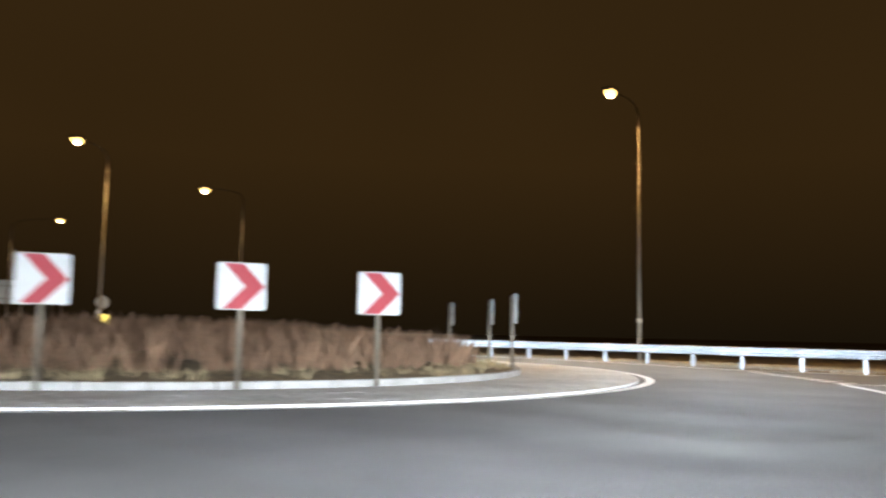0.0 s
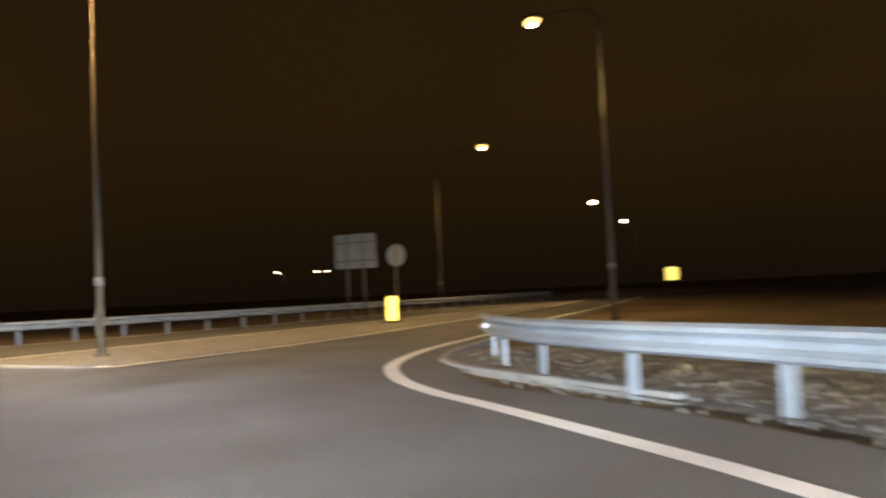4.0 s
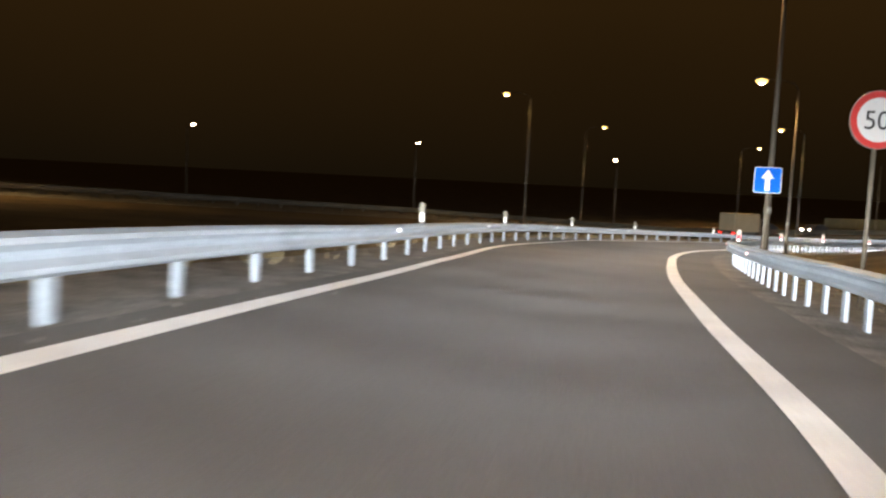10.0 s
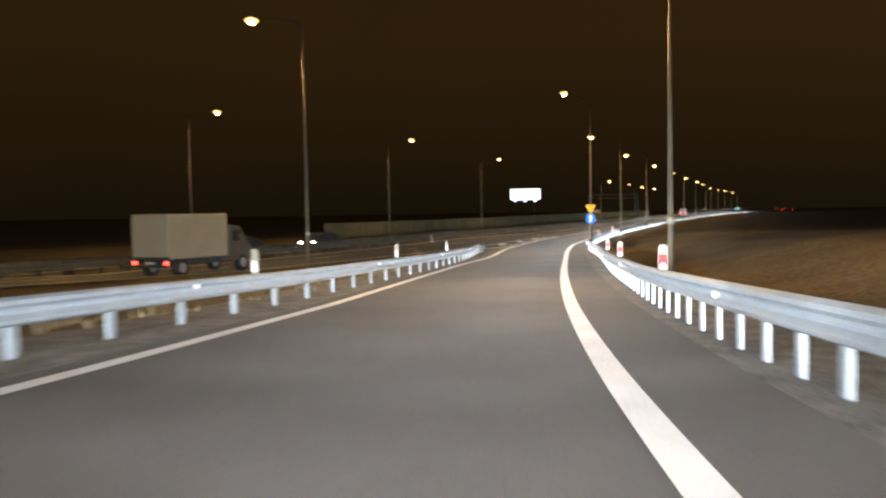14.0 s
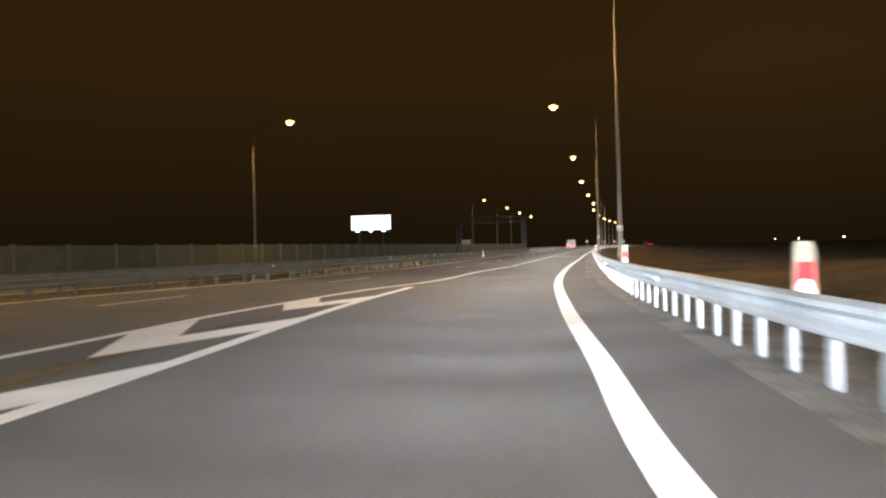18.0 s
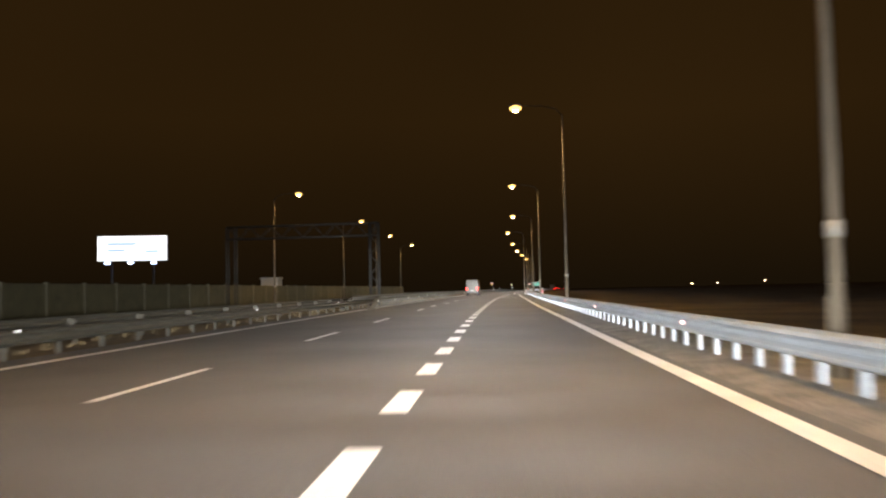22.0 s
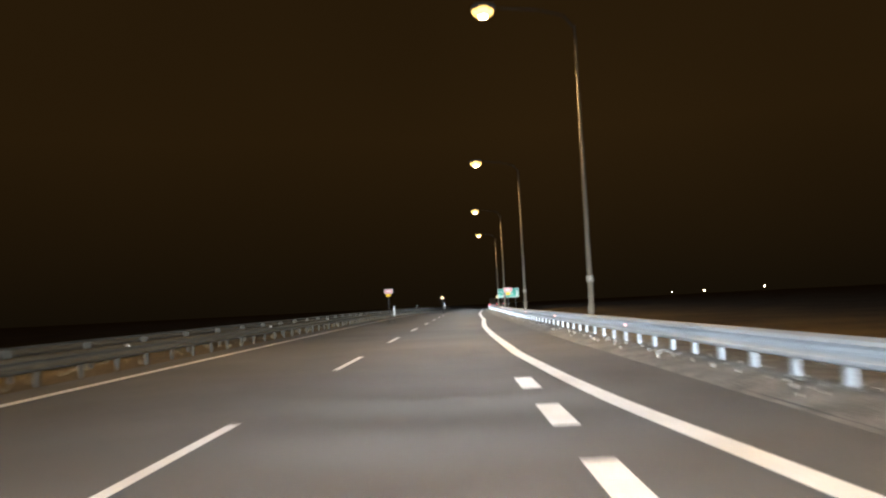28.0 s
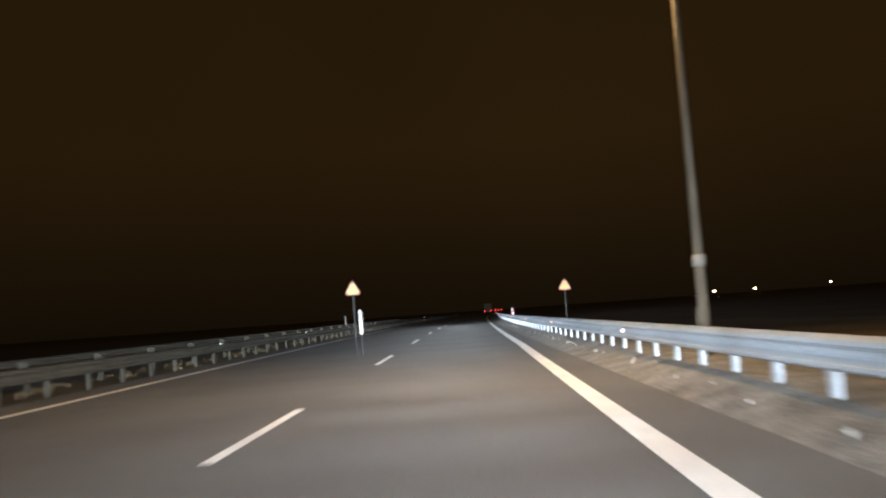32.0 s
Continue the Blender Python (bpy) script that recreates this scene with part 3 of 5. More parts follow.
hatch = marking("gore_hatching", "white zebra hatching between ramp and expressway")
for x in (-152.5, -159.5, -166.4, -173.3):
    at_l = lambda q: lerp(((-192, -16.6), (-187, -17.9), (-182, -19.2), (-174.2, -20.8), (-165.7, -22.1), (-155, -23.7), (-140, -24.4)), q) - .12
    at_m = lambda q: lerp(((-191, -17), (-186, -18.7), (-180.6, -21), (-173, -23), (-167, -24.3), (-150, -29), (-130, -36)), q) + .12
    middle = lambda q: (at_l(q) + at_m(q)) / 2
    reach = (at_l(x) - at_m(x)) * 1.3
    strip("chevron", [(x, middle(x)), (x - reach, at_l(x - reach))], [(x - 2.3, middle(x - 2.3)), (x - reach - 2.3, at_l(x - reach - 2.3))], .017, PAINT, 1, hatch)
    strip("chevron", [(x, middle(x)), (x - reach, at_m(x - reach))], [(x - 2.3, middle(x - 2.3)), (x - reach - 2.3, at_m(x - reach - 2.3))], .017, PAINT, 1, hatch)

arrows = marking("merge_arrows", "white merge arrows painted on the acceleration lane")


def merge_arrow(x, tail, tip):
    """An arrow slanting to the left across the lane, from its tail to its tip (metres ahead, metres right)."""
    a, b = Vector(tail), Vector(tip)
    d = (b - a).normalized()
    m = Vector((-d.y, d.x))
    neck = b - d * 1.7
    e = []
    for p in (a + m * .13, neck + m * .13, neck + m * .5, b, neck - m * .5, neck - m * .13, a - m * .13):
        px, py = on_row(x - p.x, p.y)
        e.append((px, py, height(px, py) + .019))
    me = flat_mesh("arrow", e, [tuple(range(len(e)))], PAINT)
    if me.polygons[0].normal.z < 0:
        me.flip_normals()
    new("arrow", me).parent = arrows


for x in (-234.9, -322, -338.5):
    merge_arrow(x, (0, 1.15), (3.9, -1.15))

# ---- guard rails ----
W_BEAM = ((0, .44), (.075, .475), (.085, .515), (.01, .565), (0, .595), (.01, .625), (.085, .675), (.075, .715), (0, .75))
post_bm = box(-.07, .022, -.35, .07, .03, .66)
box(-.07, -.03, -.35, -.062, .022, .66, 0, post_bm)
box(.062, -.03, -.35, .07, .022, .66, 0, post_bm)
box(-.05, .03, .50, .05, .17, .69, 0, post_bm)
POST_MESH = as_mesh("post", post_bm)
POST_MESH.materials.append(ZINC)
POST_DIM = POST_MESH.copy()
POST_DIM.materials[0] = DIM_ZINC
EYE_MESH = as_mesh("reflector", prism(disc(.036, 12), -.02, 0))
EYE_MESH.materials.append(REFLECT)
EYE_RED = EYE_MESH.copy()
EYE_RED.materials[0] = PINK_REFLECT


def sunk(x):
    """How far the rails stand lower on the outer verge."""
    return lerp(((-960, 0), (-440, 0), (-400, .05), (-380, .08), (-300, .12), (-245, .11), (-215, .02), (3000, .02)), x)


def guard_rail(pts, spacing, side, label, section=48.0, eyes=0.0, red=False, dive=0.0, lower=0.0, steel=None):
    """Steel guard rail in sections; side is +1 where traffic passes on the right of the line, -1 on its left."""
    c = curve_through(pts, spacing)
    steel = steel or ZINC
    post_mesh = POST_MESH if steel is ZINC else POST_DIM
    per = max(4, int(section / spacing))
    last = len(c) - 1
    fall = lambda i: (.66 * ease(last - dive / spacing, last, i) if dive else 0.0) + lower
    group = "guard rail sections"
    for s in range(0, len(c) - 1, per):
        run = c[s:s + per + 1]
        if len(run) < 2:
            break
        e = thing("guard_rail", run[0].x, run[0].y, height(*run[0]), 0, label, "guard rail", group)
        inv = Matrix.Translation(Vector((run[0].x, run[0].y, height(*run[0])))).inverted()
        face = sideways(run, side * .17)
        nrm = [(b - a).normalized() for a, b in zip(run, face)]
        k = max(1, int(4 / spacing))
        for i in range(0, len(run) - 1, k):
            q = list(range(i, min(i + k, len(run) - 1) + 1))
            vs, fs = [], []
            m = len(W_BEAM)
            for j in q:
                g = height(face[j].x, face[j].y) - sunk(face[j].x) - fall(s + j)
                for back in (0, .006):
                    for d, z in W_BEAM:
                        p = face[j] + nrm[j] * (d - back)
                        vs.append(inv @ Vector((p.x, p.y, g + z)))
            for r in range(len(q) - 1):
                a, b = r * 2 * m, (r + 1) * 2 * m
                for h in range(m - 1):
                    fs.append((a + h, a + h + 1, b + h + 1, b + h))
                    fs.append((a + m + h, b + m + h, b + m + h + 1, a + m + h + 1))
                fs.append((a, b, b + m, a + m))
                fs.append((a + m - 1, a + 2 * m - 1, b + 2 * m - 1, b + m - 1))
            me = flat_mesh("beam", vs, fs, steel)
            part("beam", me, steel, e)
        for j, p in enumerate(run[:-1] if s + per < len(c) - 1 else run):
            a, b = c[max(0, s + j - 1)], c[min(len(c) - 1, s + j + 1)]
            yaw = math.degrees(math.atan2(b.y - a.y, b.x - a.x)) + (180 if side > 0 else 0)
            part("post", post_mesh, steel, e, at=inv @ pose(p.x, p.y, height(p.x, p.y) - sunk(p.x) - fall(s + j), 0, 0, yaw))
        if eyes:
            step = max(1, int(eyes / spacing))
            for j in range(step // 2, len(run) - 1, step):
                p = face[j] + nrm[j] * .1
                w2 = run[j + 1] - run[j]
                yaw = math.degrees(math.atan2(w2.y, w2.x)) + (180 if side < 0 else 0) - 90 * side + 180
                back = math.degrees(math.atan2(-w2.y, -w2.x)) + 90
                part("reflector", EYE_RED if red else EYE_MESH, REFLECT, e, "small round red reflector" if red else "small round white reflector", at=inv @ pose(p.x, p.y, height(p.x, p.y) + .6 - sunk(p.x), 0, 0, back))


guard_rail([(31, 1), (26, 8), (22.6, 12), (19.8, 15.4), (18.4, 17), (17.1, 18.5), (16.2, 20.6), (15.2, 22.4), (14.4, 24), (13.4, 25.8), (12.4, 27.5), (11.1, 29.1), (9.7, 30.7),
            (8.1, 31.9), (6.4, 33.2), (4.8, 34.8), (3.3, 37.3)], 2.0, -1, "galvanised steel guard rail round the roundabout", eyes=8)
guard_rail([(-16.5, 90), (-15.9, 70), (-16, 54.2), (-16.6, 48.2), (-17.2, 43.8), (-18.6, 39.5), (-19.4, 37)], 2.0, -1, "galvanised steel guard rail along the northern road")
RIGHT_RAIL = [(-16.6, 31), (-18.2, 28.5), (-20.8, 25), (-22.5, 21.5), (-23.6, 18), (-24.2, 14.5), (-25.2, 11.5), (-26.6, 8.5), (-28, 6), (-31, 3.2), (-36, .05)]
guard_rail(RIGHT_RAIL, 2.0, -1, "galvanised steel guard rail round the slip road corner", eyes=8)
RAMP_RAIL = [(-36, .05), (-43.7, -3.95), (-47.8, -6.3), (-54.5, -9.65), (-60, -12.2), (-68.65, -15.4), (-81.15, -18.35), (-97, -19.4), (-115, -19.1), (-138, -17.95), (-150, -17.8), (-158, -17), (-166, -15.85)]
RAMP_RAIL += [on_row(x, l) for x, l in ((-180, 2.6), (-205, 2.5), (-250, 2.45), (-280, 2.5), (-320, 2.45), (-350, 2.25))]
guard_rail(RAMP_RAIL, 1.0, -1, "galvanised steel guard rail along the slip road", eyes=12, red=True)
guard_rail([on_row(x, l) for x, l in ((-350, 2.25), (-400, 2.0), (-440, 1.95), (-520, 1.95), (-640, 1.95))], 1.33, -1, "galvanised steel guard rail along the hard shoulder", eyes=12, red=True)
LEFT_RAIL = [(-10, -16), (-17.4, -8.8), (-20.4, -4.7), (-23.9, -3.3), (-28.15, -3.75), (-31.8, -4.85), (-34.35, -6.35), (-40.1, -10.1), (-44.45, -12.65), (-51.55, -16.9), (-59.4, -20.75),
             (-68.2, -23.8), (-81.3, -26.3), (-94, -27.2), (-110, -26.6), (-133, -25.7), (-150.5, -25.7)]
guard_rail(LEFT_RAIL, 2.0, 1, "galvanised steel guard rail on the inner side of the slip road", eyes=12, dive=6, lower=.05)
guard_rail([tuple(p) for p in left_of_main(master[12::4], 7.75)][:48], 2.0, 1, "steel guard rail on the expressway's median, dimness put into its colour", eyes=16, lower=.13, steel=DIM_ZINC)
guard_rail([tuple(p) for p in left_of_main(master[12::4], 9.0)][:40], 4.0, -1, "steel guard rail of the far carriageway, dimness put into its colour", 80, steel=DIM_ZINC)

# gravel under the right-hand rail, from the roundabout to the open road
whole_rail = RIGHT_RAIL[1:] + RAMP_RAIL[1:]
verge_a = sideways(curve_through(RIGHT_LINE[1:-1], 1.0), .7)
verge_b = sideways(curve_through(whole_rail[:26], 1.0), 1.5)
verge_b = [p for p in verge_b if p.x > verge_a[-1].x]
tagged(strip("gravel_verge_ramp", pick(verge_a, 120), pick(verge_b, 120), -.022, GRAVEL, 4), "coarse grey gravel under the slip road's guard rail", "gravel", "", "structure")
inner_a = [p for p in sideways(curve_through(LEFT_LINE[1:], 1.0), -.45) if -140 < p.x < -24]
inner_b = [p for p in sideways(curve_through(LEFT_RAIL, 1.0), -1.1) if -140 < p.x < -24]
tagged(strip("gravel_verge_inner", pick(inner_b, 120), pick(inner_a, 120), .006, GRAVEL, 4), "coarse brown-grey gravel under the inner guard rail", "gravel", "", "structure")
vs, fs = [], []
ridge = lambda x: lerp(((-960, .2), (-440, .2), (-380, .13), (-340, .12), (-260, .06), (-190, .02), (-100, .0)), x)
stations = [-186 - 1.5 * k for k in range(316)]
PROFILE = ((-.8, -.03, 0), (-.5, .25, .6), (-.22, .62, 1), (-.02, .92, 1), (.5, 1.0, 1), (1.3, .8, 1), (2.4, -.6, 0))
for x in stations:
    rl = lerp(((-960, 1.95), (-440, 1.95), (-400, 2.0), (-350, 2.25), (-320, 2.45), (-250, 2.45), (-180, 2.4)), x)
    for d, k, rough in PROFILE:
        px, py = on_row(x, rl + d)
        clod = noise.noise((px * 1.1, py * 1.1, 1)) + .6 * noise.noise((px * 3.1, py * 3.1, 5))
        vs.append((px, py, lerp(HEIGHTS, x) + (ridge(x) * k if k > 0 else k * .1 - .02) + .004 + .035 * rough * clod))
w = len(PROFILE)
for i in range(len(stations) - 1):
    for k in range(w - 1):
        a = i * w + k
        fs.append((a, a + w, a + w + 1, a + 1))
shoulder_me = flat_mesh("gravel_verge_shoulder", vs, fs, GRAVEL)
if shoulder_me.polygons[0].normal.z < 0:
    shoulder_me.flip_normals()
tagged(new("gravel_verge_shoulder", shoulder_me), "raised pale gravel verge under the expressway's guard rail", "gravel", "", "structure")
joint = line("shoulder_joint", [on_row(x, 1.45 if x < -340 else 1.9) for x in range(-330, -640, -15)], .035, .012, SEAM)
tagged(joint, "dark sealed joint along the hard shoulder", "road joint", "", "structure")

# a second, taller pair of rails shields the gantry's foot
for lat, first, side in ((-8.45, -285.5, -1), (-10.2, -287.5, 1)):
    guard_rail([on_row(x, lat) for x in (-345, -330, -315, -302, first)], 1.33, side, "steel guard rail with a sloped end before the gantry, dimness put into its colour", 80, eyes=8 if side < 0 else 0, dive=4, lower=-.16, steel=DIM_ZINC)

# noise barrier beyond the far carriageway
BARRIER_POST = mat("dark_barrier_post", (.08, .075, .05), .85, 0, .25, 1.5, 30, .2)
barrier = thing("noise_barrier", 0, 0, 0, 0, "grey-green noise barrier of ribbed panels between posts", "noise barrier", "", "structure")
bc = curve_through([p for p in left_of_main(master, 21.3) if -415 < p.x < -176][::3], 3.88)
rib = bmesh.new()
for i in range(10):
    box(-1.93 + i * .386, -.05, 0, -1.93 + i * .386 + .20, .05, 1.78, 0, rib)
box(-1.94, -.03, -.1, 1.94, .03, 1.83, 0, rib)
rib = as_mesh("panel", rib)
rib.materials.append(PANEL)
bpost = as_mesh("barrier_post", box(-.09, -.1, -.3, .09, .1, 1.9, .01))
bpost.materials.append(BARRIER_POST)
for a, b in zip(bc, bc[1:]):
    m = (a + b) / 2
    yaw = math.degrees(math.atan2(b.y - a.y, b.x - a.x))
    part("panel", rib, PANEL, barrier, at=pose(m.x, m.y, height(m.x, m.y), 0, 0, yaw))
    part("barrier_post", bpost, BARRIER_POST, barrier, at=pose(a.x, a.y, height(a.x, a.y), 0, 0, yaw))

# ---- street lamps ----
ARM = mat("near_black_steel", (.03, .03, .029), .8, .1, .2, 2, 30, .05)


def street_lamp(bx, by, hx, hy, hz, lit=True, far=False, label="tall grey street lamp with a glowing sodium head"):
    g = height(bx, by)
    yaw = math.degrees(math.atan2(hy - by, hx - bx))
    reach = math.hypot(hx - bx, hy - by)
    top = hz - g
    e = thing("street_lamp", bx, by, g, yaw, label, "street lamp", "street lamps along the roads")
    thick = 1.6 if far else 1.0
    b = tube((0, 0, -.2), (0, 0, top - .55), .09 * thick, .034 * thick, 10)
    part("pole", b, POLE, e)
    b = tube((0, 0, top - .6), (reach * .12, 0, top - .22), .026, .024, 8)
    tube((reach * .12, 0, top - .22), (reach * .4, 0, top - .03), .024, .02, 8, b)
    tube((reach * .4, 0, top - .03), (reach - .3, 0, top + .06), .02, .018, 8, b)
    part("arm", b, ARM, e, "dull steel bracket arm")
    out = [(-.36, -.02), (-.30, .09), (0, .13), (.28, .10), (.36, -.02), (.30, -.05), (-.3, -.05)]
    b = prism(out, -.15, .15)
    bmesh.ops.translate(b, verts=b.verts[:], vec=(reach, 0, top + .05))
    head = part("lamp_head", b, DARK, e)
    b = bmesh.new()
    bmesh.ops.create_uvsphere(b, u_segments=12, v_segments=6, radius=1)
    s = 1.1 if far else 1.0
    for v in b.verts:
        v.co = Vector((reach + v.co.x * .33 * s, v.co.y * .2 * s, top - .04 + v.co.z * .18 * s))
    # the glowing bowl imitates the amber bloom seen round a bright lamp
    bowl = part("bowl", b, LENS_FAR if far else BLOOM_BOWL, head, "glowing amber bowl imitating the lamp's bloom")
    if not far:
        b = bmesh.new()
        bmesh.ops.create_uvsphere(b, u_segments=10, v_segments=6, radius=1)
        for v in b.verts:
            v.co = Vector((reach + v.co.x * .21, v.co.y * .15, top - .07 + v.co.z * .19))
        part("burner", b, LENS, bowl, "white-hot sodium burner")
    if not far:
        part("label_band", tube((0, 0, 1.6), (0, 0, 1.78), .103, .102, 12), BAND, e)
        part("base_flange", tube((0, 0, -.05), (0, 0, .06), .19, .17, 12), POLE, e)
        part("service_door", box(.085, -.05, .5, .106, .05, .95, .004), POLE, e)
    if lit:
        lamp_light(hx, hy, hz - .24)
    return e


for bx, by, hx, hy, hz in ((15.93, 23.1, 14.1, 22.2, 11.0), (25.2, 13.5, 23.3, 13.2, 11.0), (-6.3, 37, -7.6, 35.4, 10.0), (-17.1, 40.5, -15.2, 39.8, 11.0), (-24.8, 17.7, -22.8, 17.2, 11.0),
                           (-30.85, 4.7, -29.6, 3.2, 10.7), (1.2, 51, -1.4, 51.6, 10.6), (-17.4, 73, -13.4, 72, 10.3)):
    street_lamp(bx, by, hx, hy, hz)
street_lamp(-55.4, -9.55, -56.5, -11.8, 9.6)
street_lamp(-81.4, -17.8, -80.8, -19.7, 7.4)
street_lamp(-110.6, -18.2, -111.4, -21.4, 6.4)
street_lamp(-151.7, -17.55, -147.6, -19.6, 6.8)
for hx, hy, hz in ((-55.4, -65.5, 9.7), (-92.8, -46.9, 8.8), (-129.5, -35.7, 8.4)):
    street_lamp(hx - .1, hy + 2.6, hx, hy, hz)
for hx, hy, hz in ((-124.8, -55.7, 8.4), (-162, -50.3, 8.1), (-186.3, -36.1, 7.3), (-220.7, -27.3, 7.0)):
    street_lamp(hx - .4, hy - 2.9, hx, hy, hz)
for hx, hy, hz in ((-184.2, -15.4, 6.9), (-214.1, -8.3, 6.7), (-247.4, .4, 6.8), (-282.1, 9.3, 6.9), (-314, 17.9, 6.8), (-344.8, 26.5, 6.8), (-373.5, 33.6, 6.7), (-395.3, 40.4, 6.0),
                   (-419.1, 48.1, 5.8), (-444, 56.3, 5.9), (-467.9, 64.7, 5.8)):
    street_lamp(hx + lerp(((-470, 1.3), (-444, .6), (-395, .6), (-314, .9), (-282, .9), (-247, .1), (-214, .3), (-184, 0)), hx),
                hy + lerp(((-470, 1.6), (-444, 2.2), (-419, 2.4), (-395, 2.6), (-344, 2.3), (-314, 2.2), (-282, 2.3), (-247, 2.5), (-214, 2.9), (-184, 3.3)), hx), hx, hy, hz)
for hx, hy, hz in ((-317.6, -1.7, 6.5), (-346.3, 6.7, 6.4), (-373.9, 13.9, 6.4), (-403.4, 21.9, 6.5)):
    street_lamp(hx - .75, hy - 2.3, hx, hy, hz)
for hx, hy, hz in ((-140, -62.5, 4.9), (-119.6, -82.5, 5.9), (-96.5, -103, 6.7), (-80.6, -144.5, 8.2), (-54.5, -176, 9.4), (-26.8, -209, 10.5),
                   (-20.6, 115.4, 10.5), (-26.4, 146.8, 10.5)):
    street_lamp(hx + 1.6, hy + 1.2, hx, hy, hz, False, True, "distant street lamp with a small glowing head")

# ---- signs ----


def facing(dx, dy):
    """The yaw of a sign whose front looks along dx, dy."""
    return math.degrees(math.atan2(dy, dx)) + 90


def sign_post(e, h, r=.035, x=0.0, y=.06, steel=POLE):
    return part("post", tube((x, y, -.2), (x, y, h), r, r, 10), steel, e, "grey steel post")


def plate(e, name, outline, material, z=0.0, front=-.012, back=.012, label="", parent=None):
    b = prism([(x, q + z) for x, q in outline], front, back)
    return part(name, b, material, parent or e, label)


def rim_back(e, name, outline, z):
    """Grey sheet-metal body of a sign."""
    return plate(e, name, outline, SIGN_BACK, z, -.012, .014, "grey metal back")


def words(e, text, x, z, size, material, y=-.022, parent=None, squeeze=1.0):
    cu = bpy.data.curves.new("text", 'FONT')
    cu.body = text
    cu.size = size
    cu.extrude = .002
    tmp = new("text", cu)
    bpy.context.view_layer.update()
    me = bpy.data.meshes.new_from_object(tmp.evaluated_get(bpy.context.evaluated_depsgraph_get()))
    bpy.data.objects.remove(tmp)
    me.materials.clear()
    me.materials.append(material)
    m = Matrix.Translation(Vector((x, y, z))) @ Matrix.Rotation(radians(90), 4, 'X') @ Matrix.Diagonal((squeeze, 1, 1, 1))
    return part("lettering", me, material, parent or e, "", m)


def bars(e, rows, material, y=-.02, parent=None):
    for x0, x1, z0, z1 in rows:
        part("bar", box(x0, y, z0, x1, y + .006, z1), material, parent or e)


# chevron boards on the central island
for r, a, turn in ((10.45, -93.7, -88), (10.45, -78, -92), (10.45, -64, -94), (10.1, -21.5, -16), (10.0, -2, -14), (10.3, 17.5, -8)):
    x, y = CX + r * math.cos(radians(a)), CY + r * math.sin(radians(a))
    e = thing("chevron_board", x, y, .24, facing(math.cos(radians(turn)), math.sin(radians(turn))),
              "white square chevron board with a red arrow on a post", "traffic sign", "chevron boards on the roundabout")
    sign_post(e, 1.75, .045)
    body = rim_back(e, "board", rounded(.75, .75, .03), 1.42)
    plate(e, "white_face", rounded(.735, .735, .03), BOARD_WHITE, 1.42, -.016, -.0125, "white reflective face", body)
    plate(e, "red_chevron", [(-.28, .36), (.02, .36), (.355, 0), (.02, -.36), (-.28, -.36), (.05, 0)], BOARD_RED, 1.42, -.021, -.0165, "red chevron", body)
    part("bracket", box(-.2, .014, 1.38, .2, .05, 1.42), POLE, e)

e = thing("no_entry_sign", 15.08, 6.75, height(15.08, 6.75), facing(math.cos(radians(152)), math.sin(radians(152))), "round orange-red no-entry sign on a grey post", "traffic sign")
sign_post(e, 3.2)
body = rim_back(e, "disc", disc(.45), 2.73)
plate(e, "red_face", disc(.435), ORANGE_RED, 2.73, -.017, -.0125, "orange-red face", body)
plate(e, "pale_bar", rounded(.70, .19, .02), WHITE, 2.73, -.022, -.0175, "pale horizontal bar", body)

# pairs of signs seen from behind
for x, y, d in ((25.65, 13.1, (.75, -.66)), (-18, 42, (.1, 1))):
    e = thing("sign_pair", x, y, height(x, y), facing(*d), "grey backs of a triangular and a round sign on one post", "traffic sign", "signs seen from behind")
    sign_post(e, 3.6)
    rim_back(e, "triangle_plate", tri(.9, False), 3.1)
    rim_back(e, "round_plate", disc(.38), 2.3)

# lit bollard and signs by the northern road
e = thing("lit_bollard", -7.6, 51.3, height(-7.6, 51.3) + .012, 0, "glowing yellow traffic bollard on the splitter island", "bollard")
b = bmesh.new()
for x0, x1, y0, y1, z0, z1 in ((-.22, .22, -.13, .13, .08, .93),):
    box(x0 * .85, y0, z0, x1 * .85, y1, z1 + .08, .06, b)
part("glowing_body", b, BOLLARD_GLOW, e, "glowing yellow plastic body")
part("base", box(-.25, -.16, 0, .25, .16, .09, .02), BLACK, e)
part("cap", box(-.14, -.1, 1.0, .14, .1, 1.05, .01), BLACK, e)
e = thing("keep_right_sign", -7.6, 51.75, height(-7.6, 51.75), facing(.1, 1), "round traffic sign on a post, grey from behind", "traffic sign")
sign_post(e, 3.0)
rim_back(e, "disc", disc(.43), 2.6)
e = thing("direction_board", -14.1, 58.4, height(-14.1, 58.4), facing(-.1, 1), "large road direction board on two legs, seen from behind", "traffic sign")
rim_back(e, "board", rounded(2.3, 1.7, .08), 3.3)
for x in (-.45, .45):
    sign_post(e, 4.1, .05, x)
part("stiffener", box(-1.1, .014, 2.8, 1.1, .05, 2.86), POLE, e)
part("stiffener", box(-1.1, .014, 3.7, 1.1, .05, 3.76), POLE, e)
e = thing("yellow_road_sign", -14.2, 124, height(-14.2, 124), facing(.2, -1), "small yellow road sign on a post with an added glow", "traffic sign")
sign_post(e, 2.6)
body = rim_back(e, "board", rounded(1.5, 1.6, .25), 2.0)
# emission stands in for headlight thrown back by the reflective face
plate(e, "yellow_face", rounded(1.46, 1.56, .25), glow("glowing_yellow_sign", (1.0, .78, .16), 1.1), 2.0, -.017, -.0125, "yellow face, headlight reflection added as glow", body)

